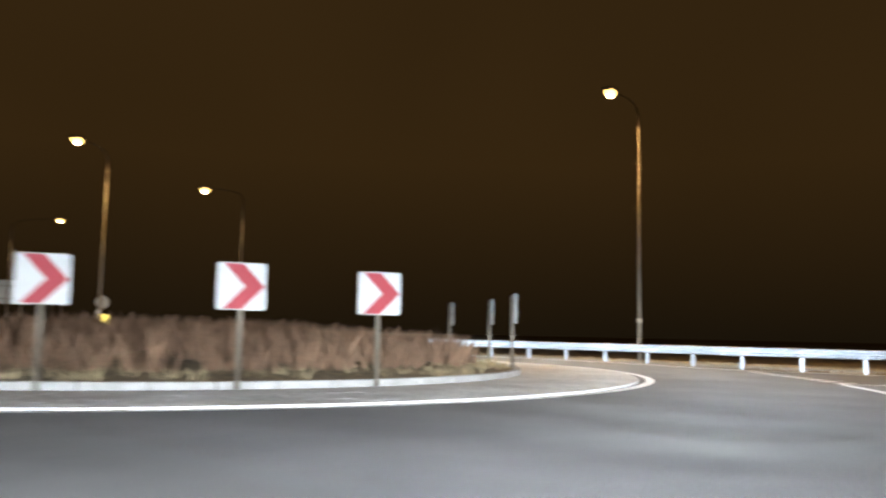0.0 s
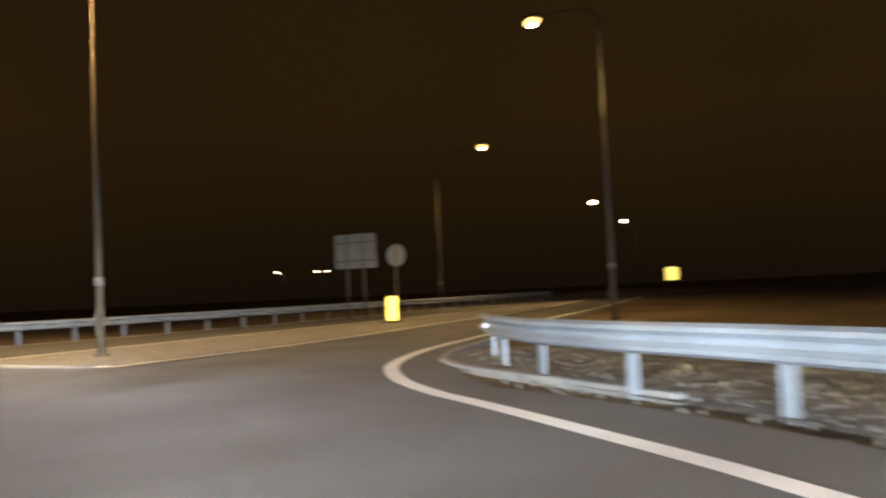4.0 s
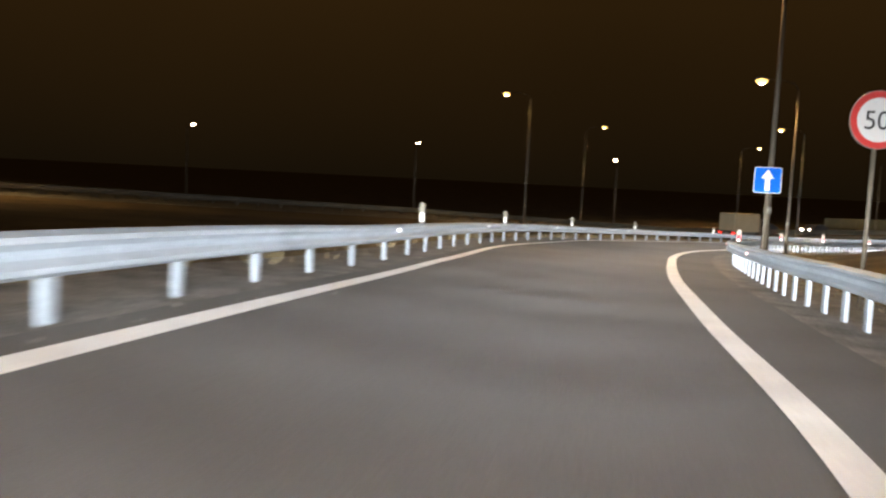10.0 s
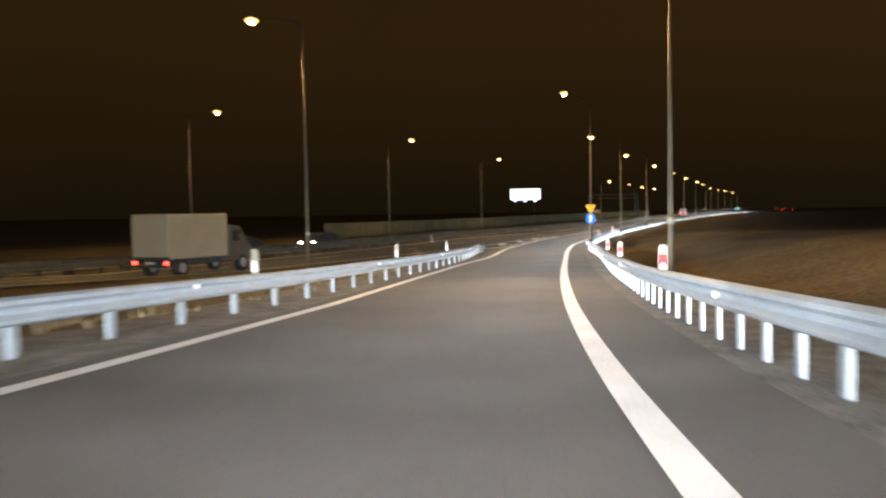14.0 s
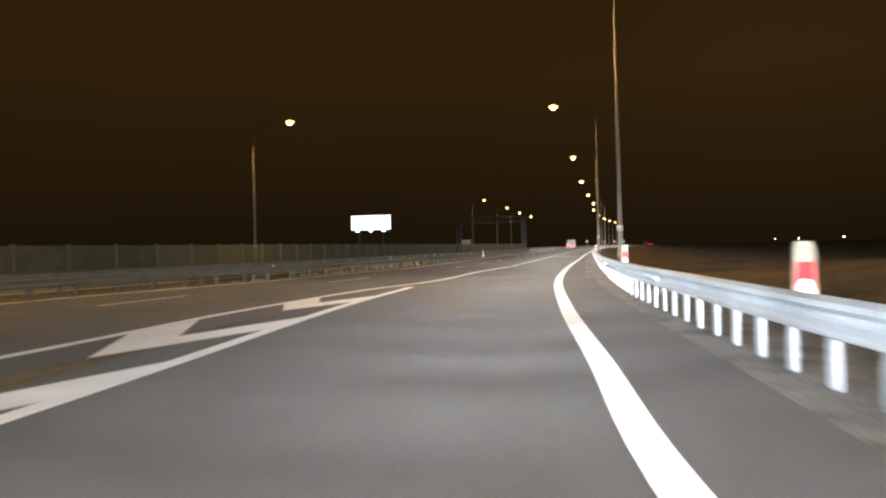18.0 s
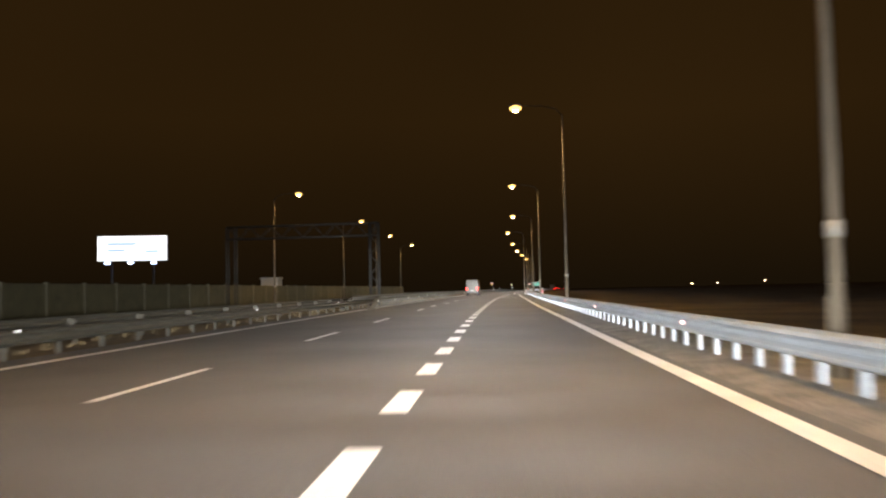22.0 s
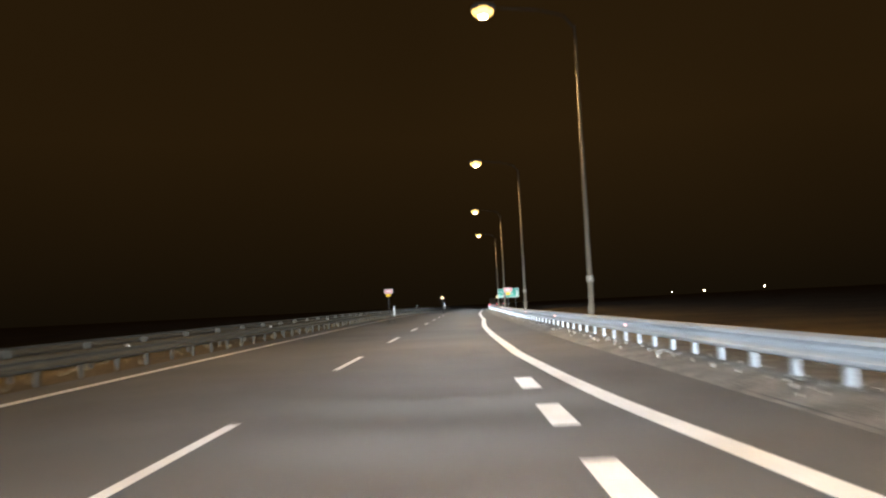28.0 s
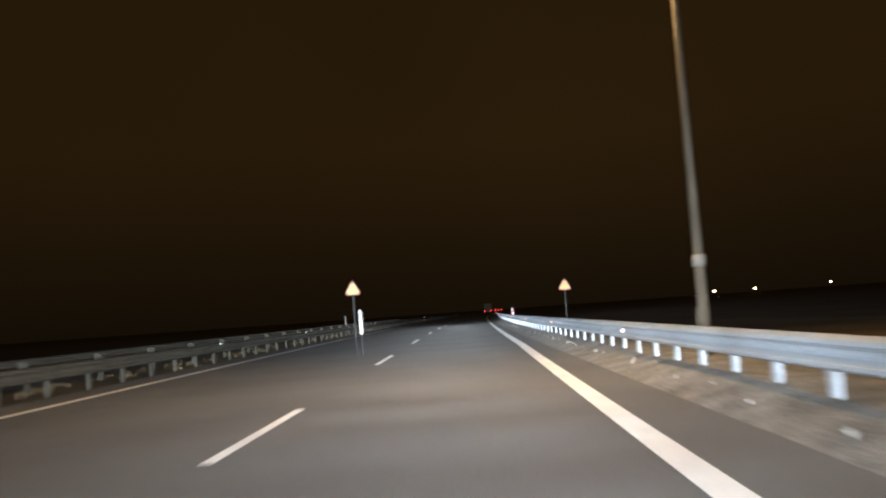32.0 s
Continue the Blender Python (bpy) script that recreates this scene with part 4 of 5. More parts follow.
# expressway sign with a car
e = thing("expressway_sign", -30.2, 4.75, height(-30.2, 4.75), facing(.6, .8), "blue square expressway sign with a white car symbol", "traffic sign")
sign_post(e, 3.5)
body = rim_back(e, "board", rounded(.83, .83, .04), 2.98)
plate(e, "white_border", rounded(.815, .815, .04), WHITE, 2.98, -.016, -.0125, "white border", body)
plate(e, "blue_face", rounded(.79, .79, .03), BLUE, 2.98, -.020, -.0165, "blue face", body)
car_mark = [(-.25, -.14), (-.25, .02), (-.21, .06), (-.15, .17), (.15, .17), (.21, .06), (.25, .02), (.25, -.14), (.17, -.14), (.17, -.09), (-.17, -.09), (-.17, -.14)]
plate(e, "car_symbol", car_mark, WHITE, 2.98, -.024, -.0205, "white car symbol", body)
plate(e, "symbol_window", [(-.16, .06), (-.11, .14), (.11, .14), (.16, .06)], BLUE, 2.98, -.027, -.0245, "", body)
for x in (-.18, .18):
    plate(e, "symbol_lamp", disc(.035, 12, x, -.03), BLUE, 2.98, -.027, -.0245, "", body)

# speed limit disc
e = thing("speed_limit_sign", -47.2, -5.0, height(-47.2, -5.0), facing(.75, .66), "round speed-limit sign with a red ring", "traffic sign")
g = height(-47.2, -5.0)
sign_post(e, 2.15 - g + .4)
body = rim_back(e, "disc", disc(.45), 2.15 - g)
plate(e, "red_ring", disc(.44), RED, 2.15 - g, -.016, -.0125, "red ring", body)
plate(e, "white_face", disc(.34), WHITE, 2.15 - g, -.020, -.0165, "white face", body)
words(e, "50", -.24, 2.15 - g - .145, .41, BLACK, -.0235, body)

# one-way sign
g = height(-54.5, -9.28)
e = thing("one_way_sign", -54.5, -9.28, g, facing(.95, .2), "blue square one-way sign with a white up arrow", "traffic sign")
sign_post(e, 1.3 - g + .36)
body = rim_back(e, "board", rounded(.66, .66, .05), 1.3 - g)
plate(e, "white_border", rounded(.65, .65, .05), WHITE, 1.3 - g, -.016, -.0125, "thin white border", body)
plate(e, "blue_face", rounded(.625, .625, .04), BLUE, 1.3 - g, -.020, -.0165, "blue face", body)
UP = [(-.06, -.27), (.06, -.27), (.06, .04), (.16, .04), (0, .28), (-.16, .04), (-.06, .04)]
plate(e, "white_arrow", UP, WHITE, 1.3 - g, -.024, -.0205, "white up arrow", body)

# yield over straight-on, fixed before a lamp pole by the merge
yx, yy = -151.35, -17.6
g = height(yx, yy)
e = thing("yield_sign", yx, yy, g, facing(.99, -.1), "yellow yield triangle over a round blue straight-on sign", "traffic sign")
sign_post(e, 3.5)
body = rim_back(e, "triangle_plate", tri(.88, False), 3.05)
plate(e, "red_border", tri(.87, False), RED, 3.05, -.016, -.0125, "thin red border", body)
plate(e, "yellow_face", tri(.82, False), YELLOW, 3.05, -.020, -.0165, "yellow face", body)
body = rim_back(e, "round_plate", disc(.375), 2.27)
plate(e, "blue_face", disc(.37), BLUE, 2.27, -.017, -.0125, "blue face", body)
plate(e, "white_arrow", UP, WHITE, 2.27, -.022, -.0175, "white up arrow", body)

# far teal direction sign
e = thing("far_direction_sign", -54, -169, height(-54, -169), facing(.2, .98), "distant teal direction board on two posts", "traffic sign")
sign_post(e, 7.2, .08, -1.2)
sign_post(e, 7.2, .08, 1.2)
# the board's face is given emission instead of plain sheeting
FAR_GREEN = glow("glowing_teal_sign", (.03, .36, .5), .45)
plate(e, "board", rounded(3.2, 1.3, .2), FAR_GREEN, 6.0, -.03, .03, "teal face with a glow")

# green distance sign
gx0, gy0 = -457.15, 64.05
g = height(gx0, gy0)
e = thing("distance_sign", gx0, gy0, g, facing(.825, -.565), "green distance sign with white border and town names on two posts", "traffic sign")
zc = -1.47 - g
sign_post(e, zc + .45, .04, -.75, .075, ARM)
sign_post(e, zc + .45, .04, .75, .075, ARM)
body = rim_back(e, "board", rounded(2.32, .98, .05), zc)
plate(e, "white_border", rounded(2.30, .96, .05), WHITE, zc, -.016, -.0125, "white border", body)
face = plate(e, "green_face", rounded(2.25, .91, .04), GREEN, zc, -.020, -.0165, "green face", body)
for text, z in (("Elbląg", .08), ("Nowy Dwór Gdański", -.13), ("Gdańsk", -.345)):
    words(e, text, -1.06, zc + z, .2, WHITE, -.023, body, .9)
bars(e, ((.86, 1.04, zc + .09, zc + .21), (.90, 1.04, zc - .12, zc), (.84, 1.04, zc - .33, zc - .21)), WHITE, -.0235, body)
plate(e, "red_number_plate", rounded(.32, .16, .02, -.22, .34), RED, zc, -.024, -.0205, "red road-number plate", body)
words(e, "S7", -.30, zc + .29, .15, WHITE, -.0265, body)
plate(e, "green_number_plate", rounded(.34, .16, .02, .14, .34), SIGN_BACK, zc, -.024, -.0205, "second road-number plate", body)
bars(e, ((.02, .26, zc + .30, zc + .38),), WHITE, -.0265, body)

# red and yellow road-number plates
for x, y, z in ((-433.7, 45.7, -1.3), (-432.7, 54.8, -1.6)):
    g = height(x, y)
    e = thing("road_number_sign", x, y, g, facing(.95, -.3), "red road-number plate above a small yellow plate", "traffic sign", "road-number signs")
    z -= g
    sign_post(e, z + .3, .03, steel=ARM)
    body = rim_back(e, "plate", rounded(.62, .32, .04), z + .06)
    plate(e, "white_border", rounded(.61, .31, .04), WHITE, z + .06, -.016, -.0125, "white border", body)
    plate(e, "red_face", rounded(.56, .26, .03), RED, z + .06, -.020, -.0165, "red face", body)
    bars(e, ((-.18, -.05, z - .01, z + .13), (-.02, .06, z - .01, z + .13), (.09, .18, z - .01, z + .13)), WHITE, -.024, body)
    body = rim_back(e, "small_plate", rounded(.34, .2, .03), z - .22)
    plate(e, "yellow_face", rounded(.33, .19, .03), YELLOW, z - .22, -.016, -.0125, "yellow face", body)

# warning triangles
for x, y, z in ((-481.9, 63.8, -1.4), (-485.7, 73.1, -1.6)):
    g = height(x, y)
    e = thing("warning_sign", x, y, g, facing(.95, -.3), "pale yellow warning triangle on a post", "traffic sign", "warning triangles")
    sign_post(e, z - g + .3, steel=ARM)
    body = rim_back(e, "plate", tri(.58), z - g)
    plate(e, "red_border", tri(.565), RED, z - g, -.016, -.0125, "thin red border", body)
    plate(e, "yellow_face", tri(.50), mat("pale_yellow_sheeting", (.62, .50, .22), .6, 0, .05, 2, 50, 0) if x > -483 else bpy.data.materials["pale_yellow_sheeting"], z - g, -.020, -.0165, "pale yellow face", body)

# ---- delineators ----


def rail_delineator(x, y, yaw, red):
    e = thing("rail_delineator", x, y, height(x, y) + .70 - sunk(x), yaw, "white delineator with a %s reflector on the guard rail" % ("red" if red else "white"), "delineator", "delineators on the guard rails")
    part("bracket", box(-.03, .0, -.12, .03, .03, .05), POLE, e)
    shell = [(-.095, -.02), (.095, -.02), (.085, .40), (.055, .455), (-.055, .455), (-.085, .40)]
    if not red:
        shell = [(x * .68, z) for x, z in shell]
    part("body", prism(shell, -.02, .035), DELINEATOR, e, "dull beige plastic shell")
    if red:
        part("red_reflector", prism([(-.085, .03), (.085, .03), (.075, .27), (-.075, .27)], -.026, -.0205), RED_REFLECT, e, "red reflective band")
        part("white_reflector", prism([(-.075, -.01), (.075, -.01), (.06, .06), (.03, .11), (-.03, .11), (-.06, .06)], -.032, -.0265), REFLECT, e, "white reflective foot")
    else:
        part("white_reflector", prism([(-.045, .02), (.045, .02), (.042, .22), (-.042, .22)], -.026, -.0205), REFLECT, e, "white reflector")


def on_rail(pts, off, stations, red):
    c = curve_through(pts, .5)
    side = sideways(c, off)
    for x in stations:
        i = min(range(len(c) - 1), key=lambda k: abs(c[k].x - x))
        q = c[i + 1] - c[i]
        rail_delineator(side[i].x, side[i].y, facing(-q.x, -q.y), red)


on_rail(RAMP_RAIL, .12, (-64.5, -82.2, -92.6, -104.5, -116, -128, -152, -164.2, -179, -236.3, -304.5), True)
on_rail([on_row(x, l) for x, l in ((-350, 2.25), (-400, 2.0), (-440, 1.95), (-520, 1.95))], .12, (-375, -512), True)
on_rail(LEFT_RAIL[6:-1], -.12,
        (-47.4, -58.5, -68.9, -79.3, -93.5, -103.9, -117, -129), False)


def road_delineator(x, y, up=0.0, label="white roadside delineator post with a dark band"):
    e = thing("delineator_post", x, y, height(x, y), facing(.95, -.32), label, "delineator", "roadside delineator posts")
    if up:
        part("stake", tube((0, 0, -.2), (0, 0, up + .05), .022, .022, 8), ARM, e, "dark steel stake")
    low = up or -.2
    out = [(-.055, low), (.055, low), (.055, up + .70), (0, up + .78), (-.055, up + .76)]
    part("body", prism(out, -.05, .05), PLASTIC, e)
    part("dark_band", box(-.058, -.053, up + .46, .058, .053, up + .63), BLACK, e, "black band")
    part("reflector", box(-.025, -.06, up + .48, .025, -.053, up + .61), REFLECT, e, "white reflector")


for x, y, up in ((-236.3, -11.06, .17), (-433.3, 46, .42), (-481.4, 63.9, .66), (-527.5, 71.9, .66)):
    road_delineator(x, y, up)
for x, y in ((-169.9, -31.8), on_row(-345, -9.3), on_row(-385, -9.3), on_row(-540, 3.4), on_row(-580, -9.3)):
    road_delineator(x, y)

# ---- vehicles ----


def wheel(e, x, y, r, w):
    t = part("wheel", tube((x, y - w / 2, r), (x, y + w / 2, r), r, r, 20), RUBBER, e, "black tyre")
    b = tube((x, y - w / 2 - .012, r), (x, y + w / 2 + .012, r), r * .58, r * .58, 16)
    part("rim", b, RIM, t)


def side_prism(outline, half, bm=None):
    """A body from a side outline in x, z, with its upper edges drawn in."""
    b = bmesh.new()
    zs = [z for x, z in outline]
    z0, z1 = min(zs), max(zs)
    sides = []
    for s in (-1, 1):
        sides.append([b.verts.new((x, s * half * (1 - .12 * max(0, (z - z0) / (z1 - z0) - .45)), z)) for x, z in outline])
    n = len(outline)
    b.faces.new(sides[0])
    b.faces.new(sides[1][::-1])
    for i in range(n):
        b.faces.new((sides[0][i], sides[1][i], sides[1][(i + 1) % n], sides[0][(i + 1) % n]))
    bmesh.ops.recalc_face_normals(b, faces=b.faces[:])
    bmesh.ops.bevel(b, geom=b.edges[:], offset=.06, segments=2, affect='EDGES')
    return b


def box_truck(x, y, z, dx, dy, label):
    """A light lorry with a pale box body; it drives towards +x of its own axes."""
    e = thing("box_truck", x, y, z, math.degrees(math.atan2(dy, dx)), label, "truck")
    part("cargo_box", box(-2.6, -1.1, .85, 1.7, 1.1, 2.95, .04), TARP, e, "pale beige tarpaulin cargo box")
    for px in (-2.61, ):
        part("rear_frame", box(px - .03, -1.17, .85, px, 1.17, .97), DARK, e)
    part("chassis", box(-2.5, -.5, .5, 3.2, .5, .82, .02), DARK, e)
    cab = part("cab", side_prism([(1.85, .55), (3.9, .55), (3.95, 1.2), (3.55, 1.45), (3.0, 2.3), (1.95, 2.4), (1.85, 2.2)], .98), VAN_WHITE, e, "white driver's cab")
    part("windscreen", prism([(-.75, 0), (.75, 0), (.68, .85), (-.68, .85)], -.01, .01), GLASS, cab, "dark windscreen",
         Matrix.Translation(Vector((3.56, 0, 1.5))) @ Matrix.Rotation(radians(90), 4, 'Z') @ Matrix.Rotation(radians(-33), 4, 'X'))
    for s in (-1, 1):
        part("side_window", box(2.25, s * .93 - .02, 1.55, 2.95, s * .93 + .02, 2.1), GLASS, cab)
        part("tail_light", box(-2.63, s * .95 - .1, .62, -2.56, s * .95 + .1, .76, .01), TAIL, e, "glowing red tail light")
        part("headlight", box(3.86, s * .72 - .12, .85, 3.97, s * .72 + .12, 1.0, .01), HEAD, e, "glowing headlight")
        wheel(e, -1.6, s * .9, .42, .3)
        wheel(e, 3.0, s * .9, .42, .26)
    part("number_plate", box(-2.64, -.26, .62, -2.6, .26, .74), PLASTIC, e, "pale plate")
    part("bumper", box(-2.62, -1.1, .48, -2.5, 1.1, .58, .01), DARK, e)
    return e


def panel_van(x, y, z, dx, dy):
    e = thing("panel_van", x, y, z, math.degrees(math.atan2(dy, dx)), "pale grey high-roof panel van with glowing tail lights", "van")
    body = part("body", side_prism([(-2.7, .4), (2.7, .4), (2.8, .95), (2.2, 1.2), (1.4, 2.05), (1.0, 2.5), (-2.5, 2.55), (-2.68, 2.4)], 1.0), VAN_WHITE, e, "pale grey body")
    for y0 in (-.72, .08):
        part("door_panel", box(-2.735, y0, 1.2, -2.70, y0 + .64, 2.15, .015), VAN_WHITE, body, "raised blank rear door panel")
    part("door_handle", box(-2.755, .04, 1.0, -2.70, .2, 1.06, .01), DARK, body)
    part("door_seam", box(-2.715, -.012, .55, -2.69, .012, 2.3), DARK, body)
    for s in (-1, 1):
        part("tail_light", box(-2.74, s * .88 - .06, .85, -2.66, s * .88 + .06, 1.3, .01), TAIL, e, "glowing red tail light")
        wheel(e, -1.7, s * .86, .34, .22)
        wheel(e, 1.75, s * .86, .34, .22)
    part("number_plate", box(-2.75, -.26, .72, -2.69, .26, .83), PLASTIC, e, "pale plate")
    part("bumper", box(-2.78, -.95, .36, -2.62, .95, .6, .03), DARK, e)


def saloon(x, y, z, dx, dy, label, nose_on):
    e = thing("car", x, y, z, math.degrees(math.atan2(dy, dx)), label, "car", "cars on the expressway")
    paint = mat("dark_car_paint", (.03, .03, .035), .3, .2, .05, 1, 20, 0) if "dark_car_paint" not in bpy.data.materials else bpy.data.materials["dark_car_paint"]
    body = part("body", side_prism([(-2.1, .3), (2.15, .3), (2.2, .65), (1.2, .9), (.5, 1.4), (-.9, 1.45), (-1.8, 1.0), (-2.15, .95)], .86), paint, e, "dark painted body")
    for s in (-1, 1):
        part("side_window", box(-.9, s * .79 - .015, .98, .5, s * .79 + .015, 1.3), GLASS, body)
        part("headlight", box(2.1, s * .62 - .14, .58, 2.22, s * .62 + .14, .72, .01), HEAD, e, "glowing headlight")
        part("tail_light", box(-2.18, s * .62 - .14, .72, -2.1, s * .62 + .14, .86, .01), TAIL, e, "glowing red tail light")
        wheel(e, -1.3, s * .78, .31, .2)
        wheel(e, 1.35, s * .78, .31, .2)


def heading(x):
    a, b = on_row(x, 0), on_row(x - 1, 0)
    return b[0] - a[0], b[1] - a[1]


box_truck(-128, -38.7, height(-128, -38.7), -.955, .30, "box truck with a pale tarpaulin body on the expressway")
vx, vy = on_row(-371, -6.7)
panel_van(vx, vy, height(vx, vy) - .005, *heading(-371))
fx, fy = on_row(-690, -1.6)
box_truck(fx, fy, height(fx, fy) - .005, *heading(-690), "distant box truck with glowing tail lights ahead")
for x, lat in ((-730, -1.7), (-750, -5.6), (-775, -1.6)):
    q = on_row(x, lat)
    saloon(q[0], q[1], height(*q) - .005, *heading(x), "dark car far ahead with red tail lights", False)
for i in (58, 61):
    p = sideways(master, -13)[i]
    a, b = master[i + 1], master[i]
    saloon(p.x, p.y, height(p.x, p.y) - .01, b.x - a.x, b.y - a.y, "dark oncoming car with glowing headlights", True)

# ---- billboard, gantry, cabinet ----


def billboard(x, y, zc, w, h, d, label):
    g = height(x, y)
    e = thing("billboard", x, y, g, facing(*d), label, "billboard", "lit billboards")
    zc -= g
    frame_ = part("frame", box(-w / 2 - .12, -.1, zc - h / 2 - .12, w / 2 + .12, .25, zc + h / 2 + .12, .03), DARK, e)
    # the floodlights' wash is put in as emission on face and print
    face_ = part("glowing_face", box(-w / 2, -.13, zc - h / 2, w / 2, -.104, zc + h / 2), BILL_FACE, frame_, "white face, floodlighting put in as glow")
    bars(e, ((-w * .36, w * .06, zc + h * .12, zc + h * .24), (-w * .36, -w * .1, zc - h * .14, zc - h * .02), (w * .18, w * .38, zc - h * .2, zc - h * .08)), BILL_MARK, -.145, frame_)
    for s in (-.3, .3):
        part("leg", tube((s * w, .1, -.3), (s * w, .1, zc - h / 2), .14, .14, 10), DARK, e)
    for s in (-.33, 0, .33):
        arm = part("floodlight_arm", tube((s * w, -.1, zc - h / 2 - .2), (s * w, -1.0, zc - h / 2 - .35), .03, .03, 6), DARK, e)
        part("floodlight", box(s * w - .35, -1.2, zc - h / 2 - .5, s * w + .35, -.9, zc - h / 2 - .25, .03), FLOOD, arm, "blue-white floodlight")


BILL_MARK = glow("glowing_blue_print", (.38, .55, .8), .8)
billboard(-367.4, -25, 4.4, 9.9, 3.6, (.98, -.1), "large white lit billboard with blue-white floodlights")

GANTRY = mat("dull_gantry_steel", (.03, .03, .029), .6, .3, .2, 2, 30, .05)
gx1, gy1 = on_row(-303.5, -10.9)
e = thing("gantry", gx1, gy1, height(gx1, gy1), facing(.95, -.31), "grey lattice gantry over the far carriageway", "gantry")
for sx in (-.35, .35):
    for sy in (-.25, .25):
        part("column_chord", tube((sx, sy, -.2), (sx, sy, 6.6), .06, .06, 8), GANTRY, e)
for k in range(8):
    for sy in (-.25, .25):
        s = 1 if k % 2 else -1
        part("lacing_bar", tube((-.35 * s, sy, k * .8), (.35 * s, sy, k * .8 + .8), .025, .025, 6), GANTRY, e)
for sz in (5.6, 6.6):
    for sy in (-.25, .25):
        part("beam_chord", tube((-12.4, sy, sz), (.4, sy, sz), .06, .06, 8), GANTRY, e)
for k in range(14):
    for sy in (-.25, .25):
        s = .5 if k % 2 else -.5
        part("lacing_bar", tube((-.9 * k + .35, sy, 6.1 - s), (-.9 * k - .55, sy, 6.1 + s), .025, .025, 6), GANTRY, e)
for sx in (-12.4, -11.7):
    for sy in (-.25, .25):
        part("column_chord", tube((sx, sy, -.2), (sx, sy, 6.6), .06, .06, 8), GANTRY, e)

ux, uy = on_row(-322.5, -25.2)
e = thing("utility_cabinet", ux, uy, height(ux, uy), facing(.95, -.31), "pale grey roadside utility cabinet behind the noise barrier", "cabinet")
part("plinth", box(-.98, -.63, -.1, .98, .63, .42), CONCRETE, e)
cab_ = part("body", box(-.95, -.6, .42, .95, .6, 2.62, .02), BAND, e)
part("roof", box(-1.05, -.7, 2.62, 1.05, .7, 2.74, .02), BAND, e)
for x0 in (-.92, .02):
    d = part("door", box(x0, -.625, .5, x0 + .9, -.602, 2.55, .01), BAND, cab_)

# ---- far lights of the town ----
for x, y, z in ((-187, 258.6, 10.6), (-174.6, 265.4, 10.4), (-171, 267, 10.4), (14.7, -237.8, 22), (12.1, -237.2, 17.4), (7.9, -235.8, 13.6), (2.7, -234.3, 7.9), (-3.2, -232.2, 8.3), (-7.7, -230.4, 12), (-7.6, -233, 6),
                (-12.9, -228.8, 7.5), (-14.5, -231, 5), (-22.8, -225.2, 10), (-722.9, 247.2, -1.2), (-718.6, 262.1, -1.2), (-710.6, 289.5, -.8)):
    street_lamp(x + 1.5, y + 1, x, y, z, False, True, "tiny distant street lamp of the town")

# ---- dry grass, twigs and stones ----


def tufts(name, spots, blades, tall, spread_, material, label, wide=.012):
    vs, fs = [], []
    for x, y, z in spots:
        for k in range(blades):
            a = rnd.uniform(0, 6.283)
            r = spread_ * rnd.random()
            h = tall * rnd.uniform(.45, 1.1)
            bx, by = x + r * math.cos(a), y + r * math.sin(a)
            lean = rnd.uniform(.1, .55) * h
            q = rnd.uniform(0, 6.283)
            wx, wy = wide * math.cos(q), wide * math.sin(q)
            i = len(vs)
            vs += [(bx - wx, by - wy, z - .03), (bx + wx, by + wy, z - .03), (bx + wx * .5 + lean * .35 * math.cos(a), by + wy * .5 + lean * .35 * math.sin(a), z + h * .6),
                   (bx + lean * math.cos(a), by + lean * math.sin(a), z + h)]
            fs += [(i, i + 1, i + 2), (i, i + 2, i + 3)]
    tagged(new(name, flat_mesh(name, vs, fs, material)), label, "grass", "", "stuff")


def beside(pts, near, far, per_metre):
    c = curve_through(pts, 1.0)
    out = []
    for p, a in zip(c, sideways(c, 1.0)):
        n_ = Vector(a) - Vector(p)
        for k in range(per_metre):
            d = near + (far - near) * rnd.random()
            x, y = p[0] + n_.x * d + rnd.uniform(-.5, .5), p[1] + n_.y * d + rnd.uniform(-.5, .5)
            out.append((x, y, height(x, y) - .07))
    return out


spots = beside([(31, 1), (22.6, 12), (17.1, 18.5), (14.4, 24), (11.1, 29.1), (6.4, 33.2), (3.9, 37.3)], 1.3, 4.5, 26)
tufts("dry_grass_east", spots, 7, .13, .16, GRASS, "dry pale grass behind the roundabout's guard rail")
spots = beside(RIGHT_RAIL + RAMP_RAIL[1:8], 1.0, 3.2, 8)
tufts("dry_grass_ramp", spots, 6, .12, .16, GRASS, "dry pale grass on the bank beside the slip road")
spots = beside([(-10, -16), (-17.6, -9), (-20.8, -5.2), (-24, -4.2), (-28, -4.6), (-34, -7), (-44.4, -12.7), (-59.3, -21), (-81.2, -26.8), (-110, -27), (-150.8, -25.8)], -5, -.6, 8)
tufts("dry_grass_gore", spots, 6, .2, .16, GRASS, "dry grass between slip road and expressway")
spots = beside([tuple(p) for p in master[50:170:4]], -10.0, -8.1, 3)
tufts("dry_grass_median", spots, 6, .11, .16, GRASS, "dry grass strip of the median")
spots = []
for k in range(1500):
    a, r = rnd.uniform(0, 6.283), 10 * math.sqrt(rnd.uniform(.0, 1))
    if r > 8.2:
        spots.append((CX + r * math.cos(a), CY + r * math.sin(a), .14))
tufts("dry_grass_island", spots, 8, .2, .2, GRASS, "dry pale grass along the central island's edge")
spots = []
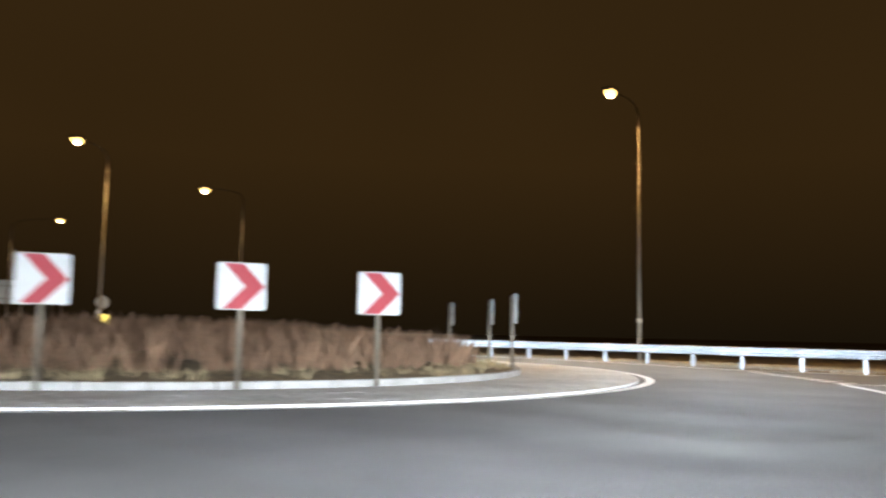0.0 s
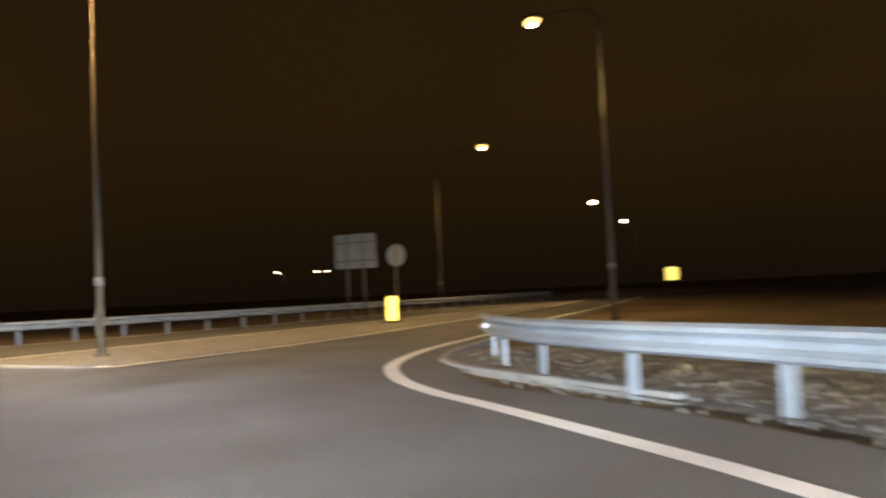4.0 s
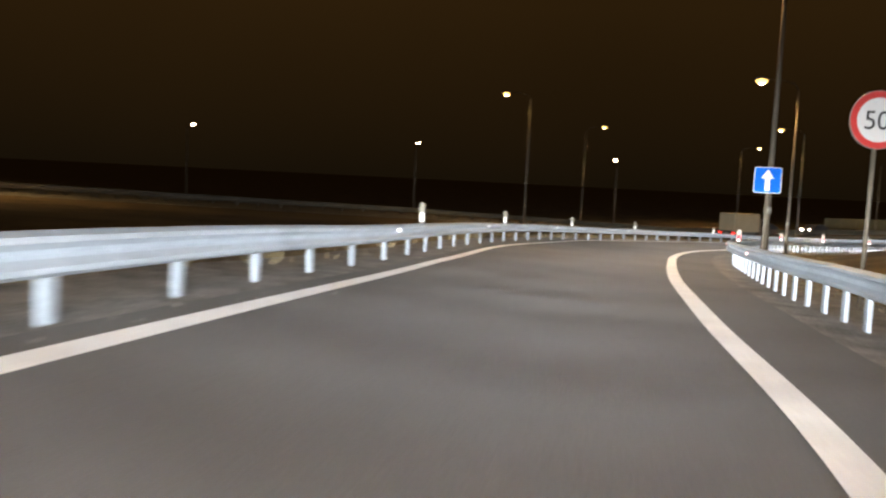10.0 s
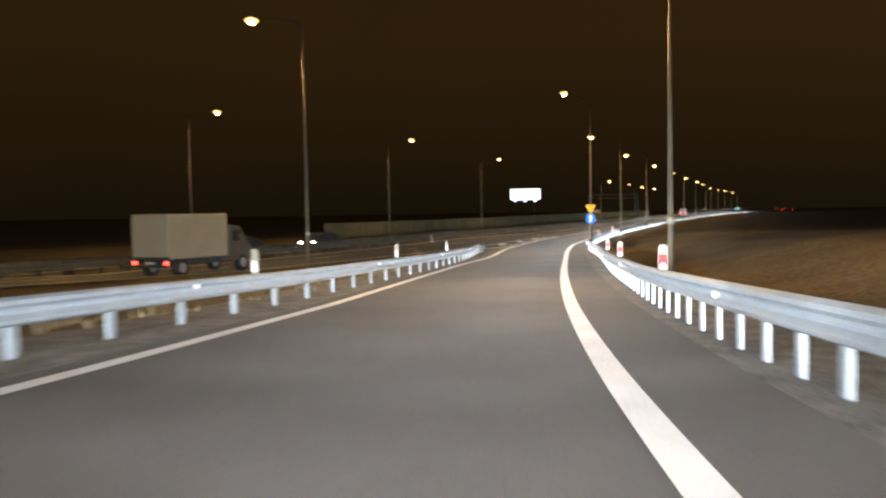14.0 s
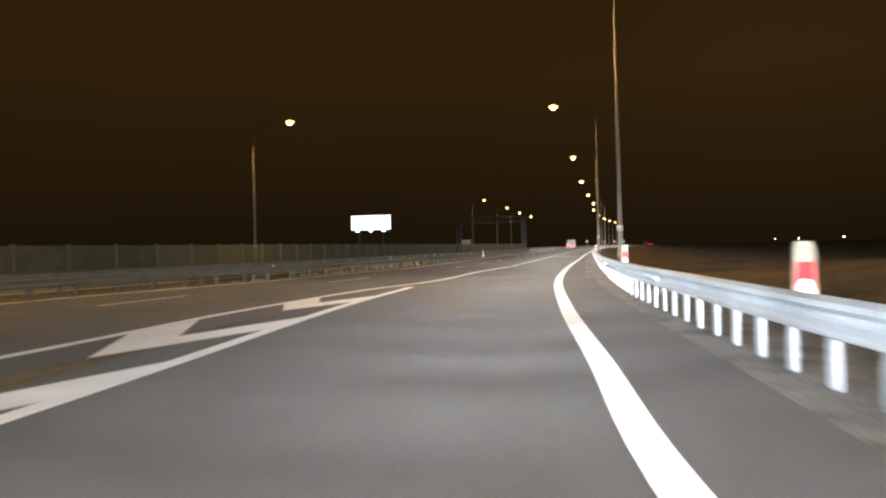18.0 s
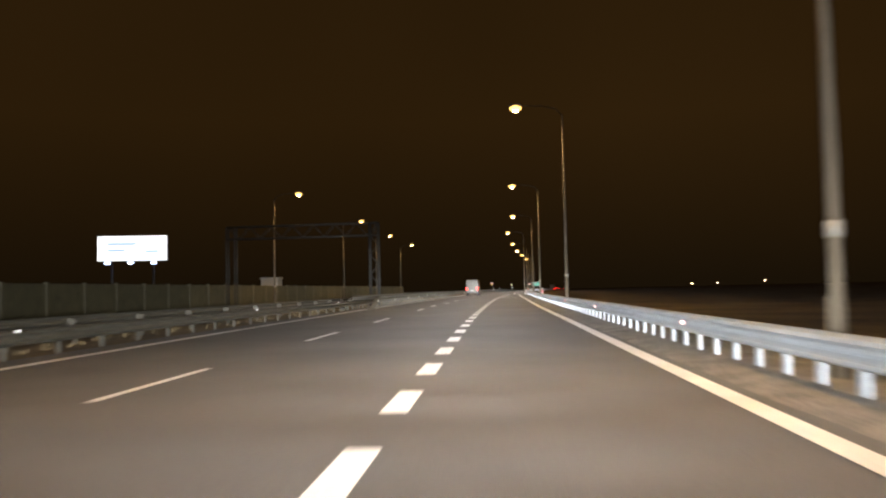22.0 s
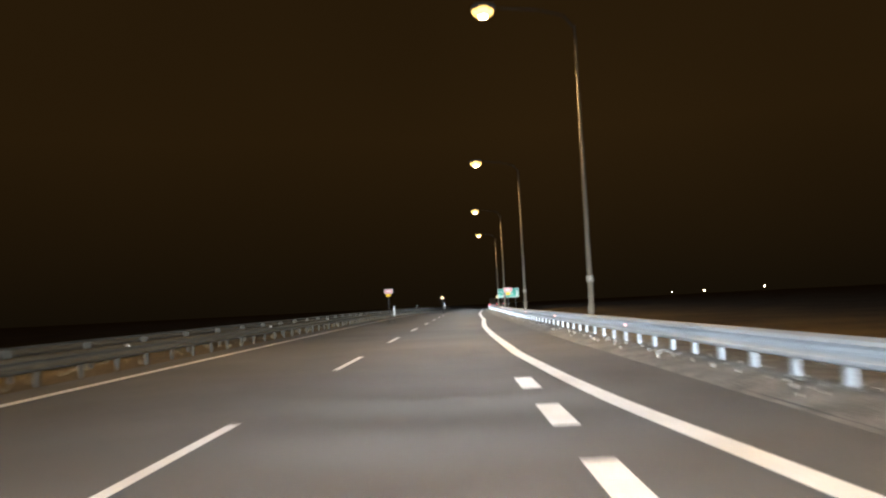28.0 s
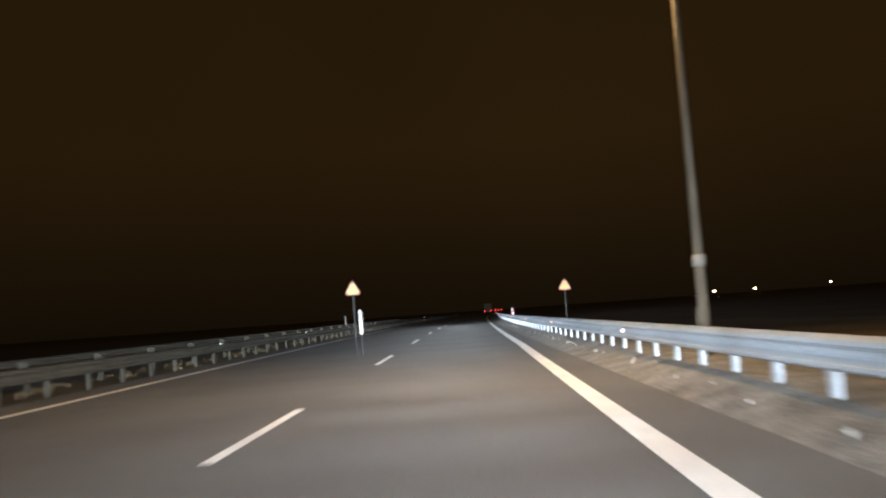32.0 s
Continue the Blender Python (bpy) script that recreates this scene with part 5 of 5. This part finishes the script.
for k in range(2100):
    a, r = rnd.uniform(0, 6.283), 8.9 * math.sqrt(rnd.random())
    x, y = CX + r * math.cos(a), CY + r * math.sin(a)
    if noise.noise((x * .55, y * .55, 9)) > -.22:
        spots.append((x, y, .10 + .5 * (1 - (r / 10)**2) + .16 * noise.noise((x * .8, y * .8, 2)) - .22 * (rnd.random() < .5)))
tufts("bare_shrubs_island", spots, 10, .72, .32, TWIG, "bare brown shrubs covering the central island", .007)


def stones(name, pts, near, far, per_metre, label, lift=.05):
    vs, fs = [], []
    for x, y, z in beside(pts, near, far, per_metre):
        r = rnd.uniform(.02, .06)
        i = len(vs)
        q = [rnd.uniform(.6, 1.2) for _ in range(6)]
        z += lift
        vs += [(x + r * q[0], y, z), (x, y + r * q[1], z), (x - r * q[2], y, z), (x, y - r * q[3], z), (x, y, z + r * .7 * q[4]), (x, y, z - r)]
        fs += [(i, i + 1, i + 4), (i + 1, i + 2, i + 4), (i + 2, i + 3, i + 4), (i + 3, i, i + 4), (i + 1, i, i + 5), (i + 2, i + 1, i + 5), (i + 3, i + 2, i + 5), (i, i + 3, i + 5)]
    tagged(new(name, flat_mesh(name, vs, fs, STONE)), label, "gravel", "", "stuff")


stones("gravel_stones_east", [(19.8, 15.4), (16.2, 20.6), (13.4, 25.8), (9.7, 30.7), (6.4, 33.2), (4.4, 35.6), (3.0, 38)], -.5, 1.6, 40, "coarse grey gravel stones under the guard rail")
stones("gravel_stones_ramp", RIGHT_RAIL[:9], -.3, 1.4, 40, "coarse grey gravel stones under the guard rail")
stones("gravel_stones_shoulder", [on_row(x, 2.1) for x in range(-355, -520, -15)], -.25, .6, 12, "pale gravel stones and clods under the expressway's guard rail", .2)
stones("gravel_stones_inner", LEFT_RAIL[4:-2], -1.0, .55, 24, "coarse brown-grey gravel stones under the inner guard rail")
stones("gravel_stones_nose", [(12.6, 6.6), (14, 5.4), (16, 3.2), (20, -4)], -1.2, 1.0, 40, "coarse grey gravel stones on the splitter nose")
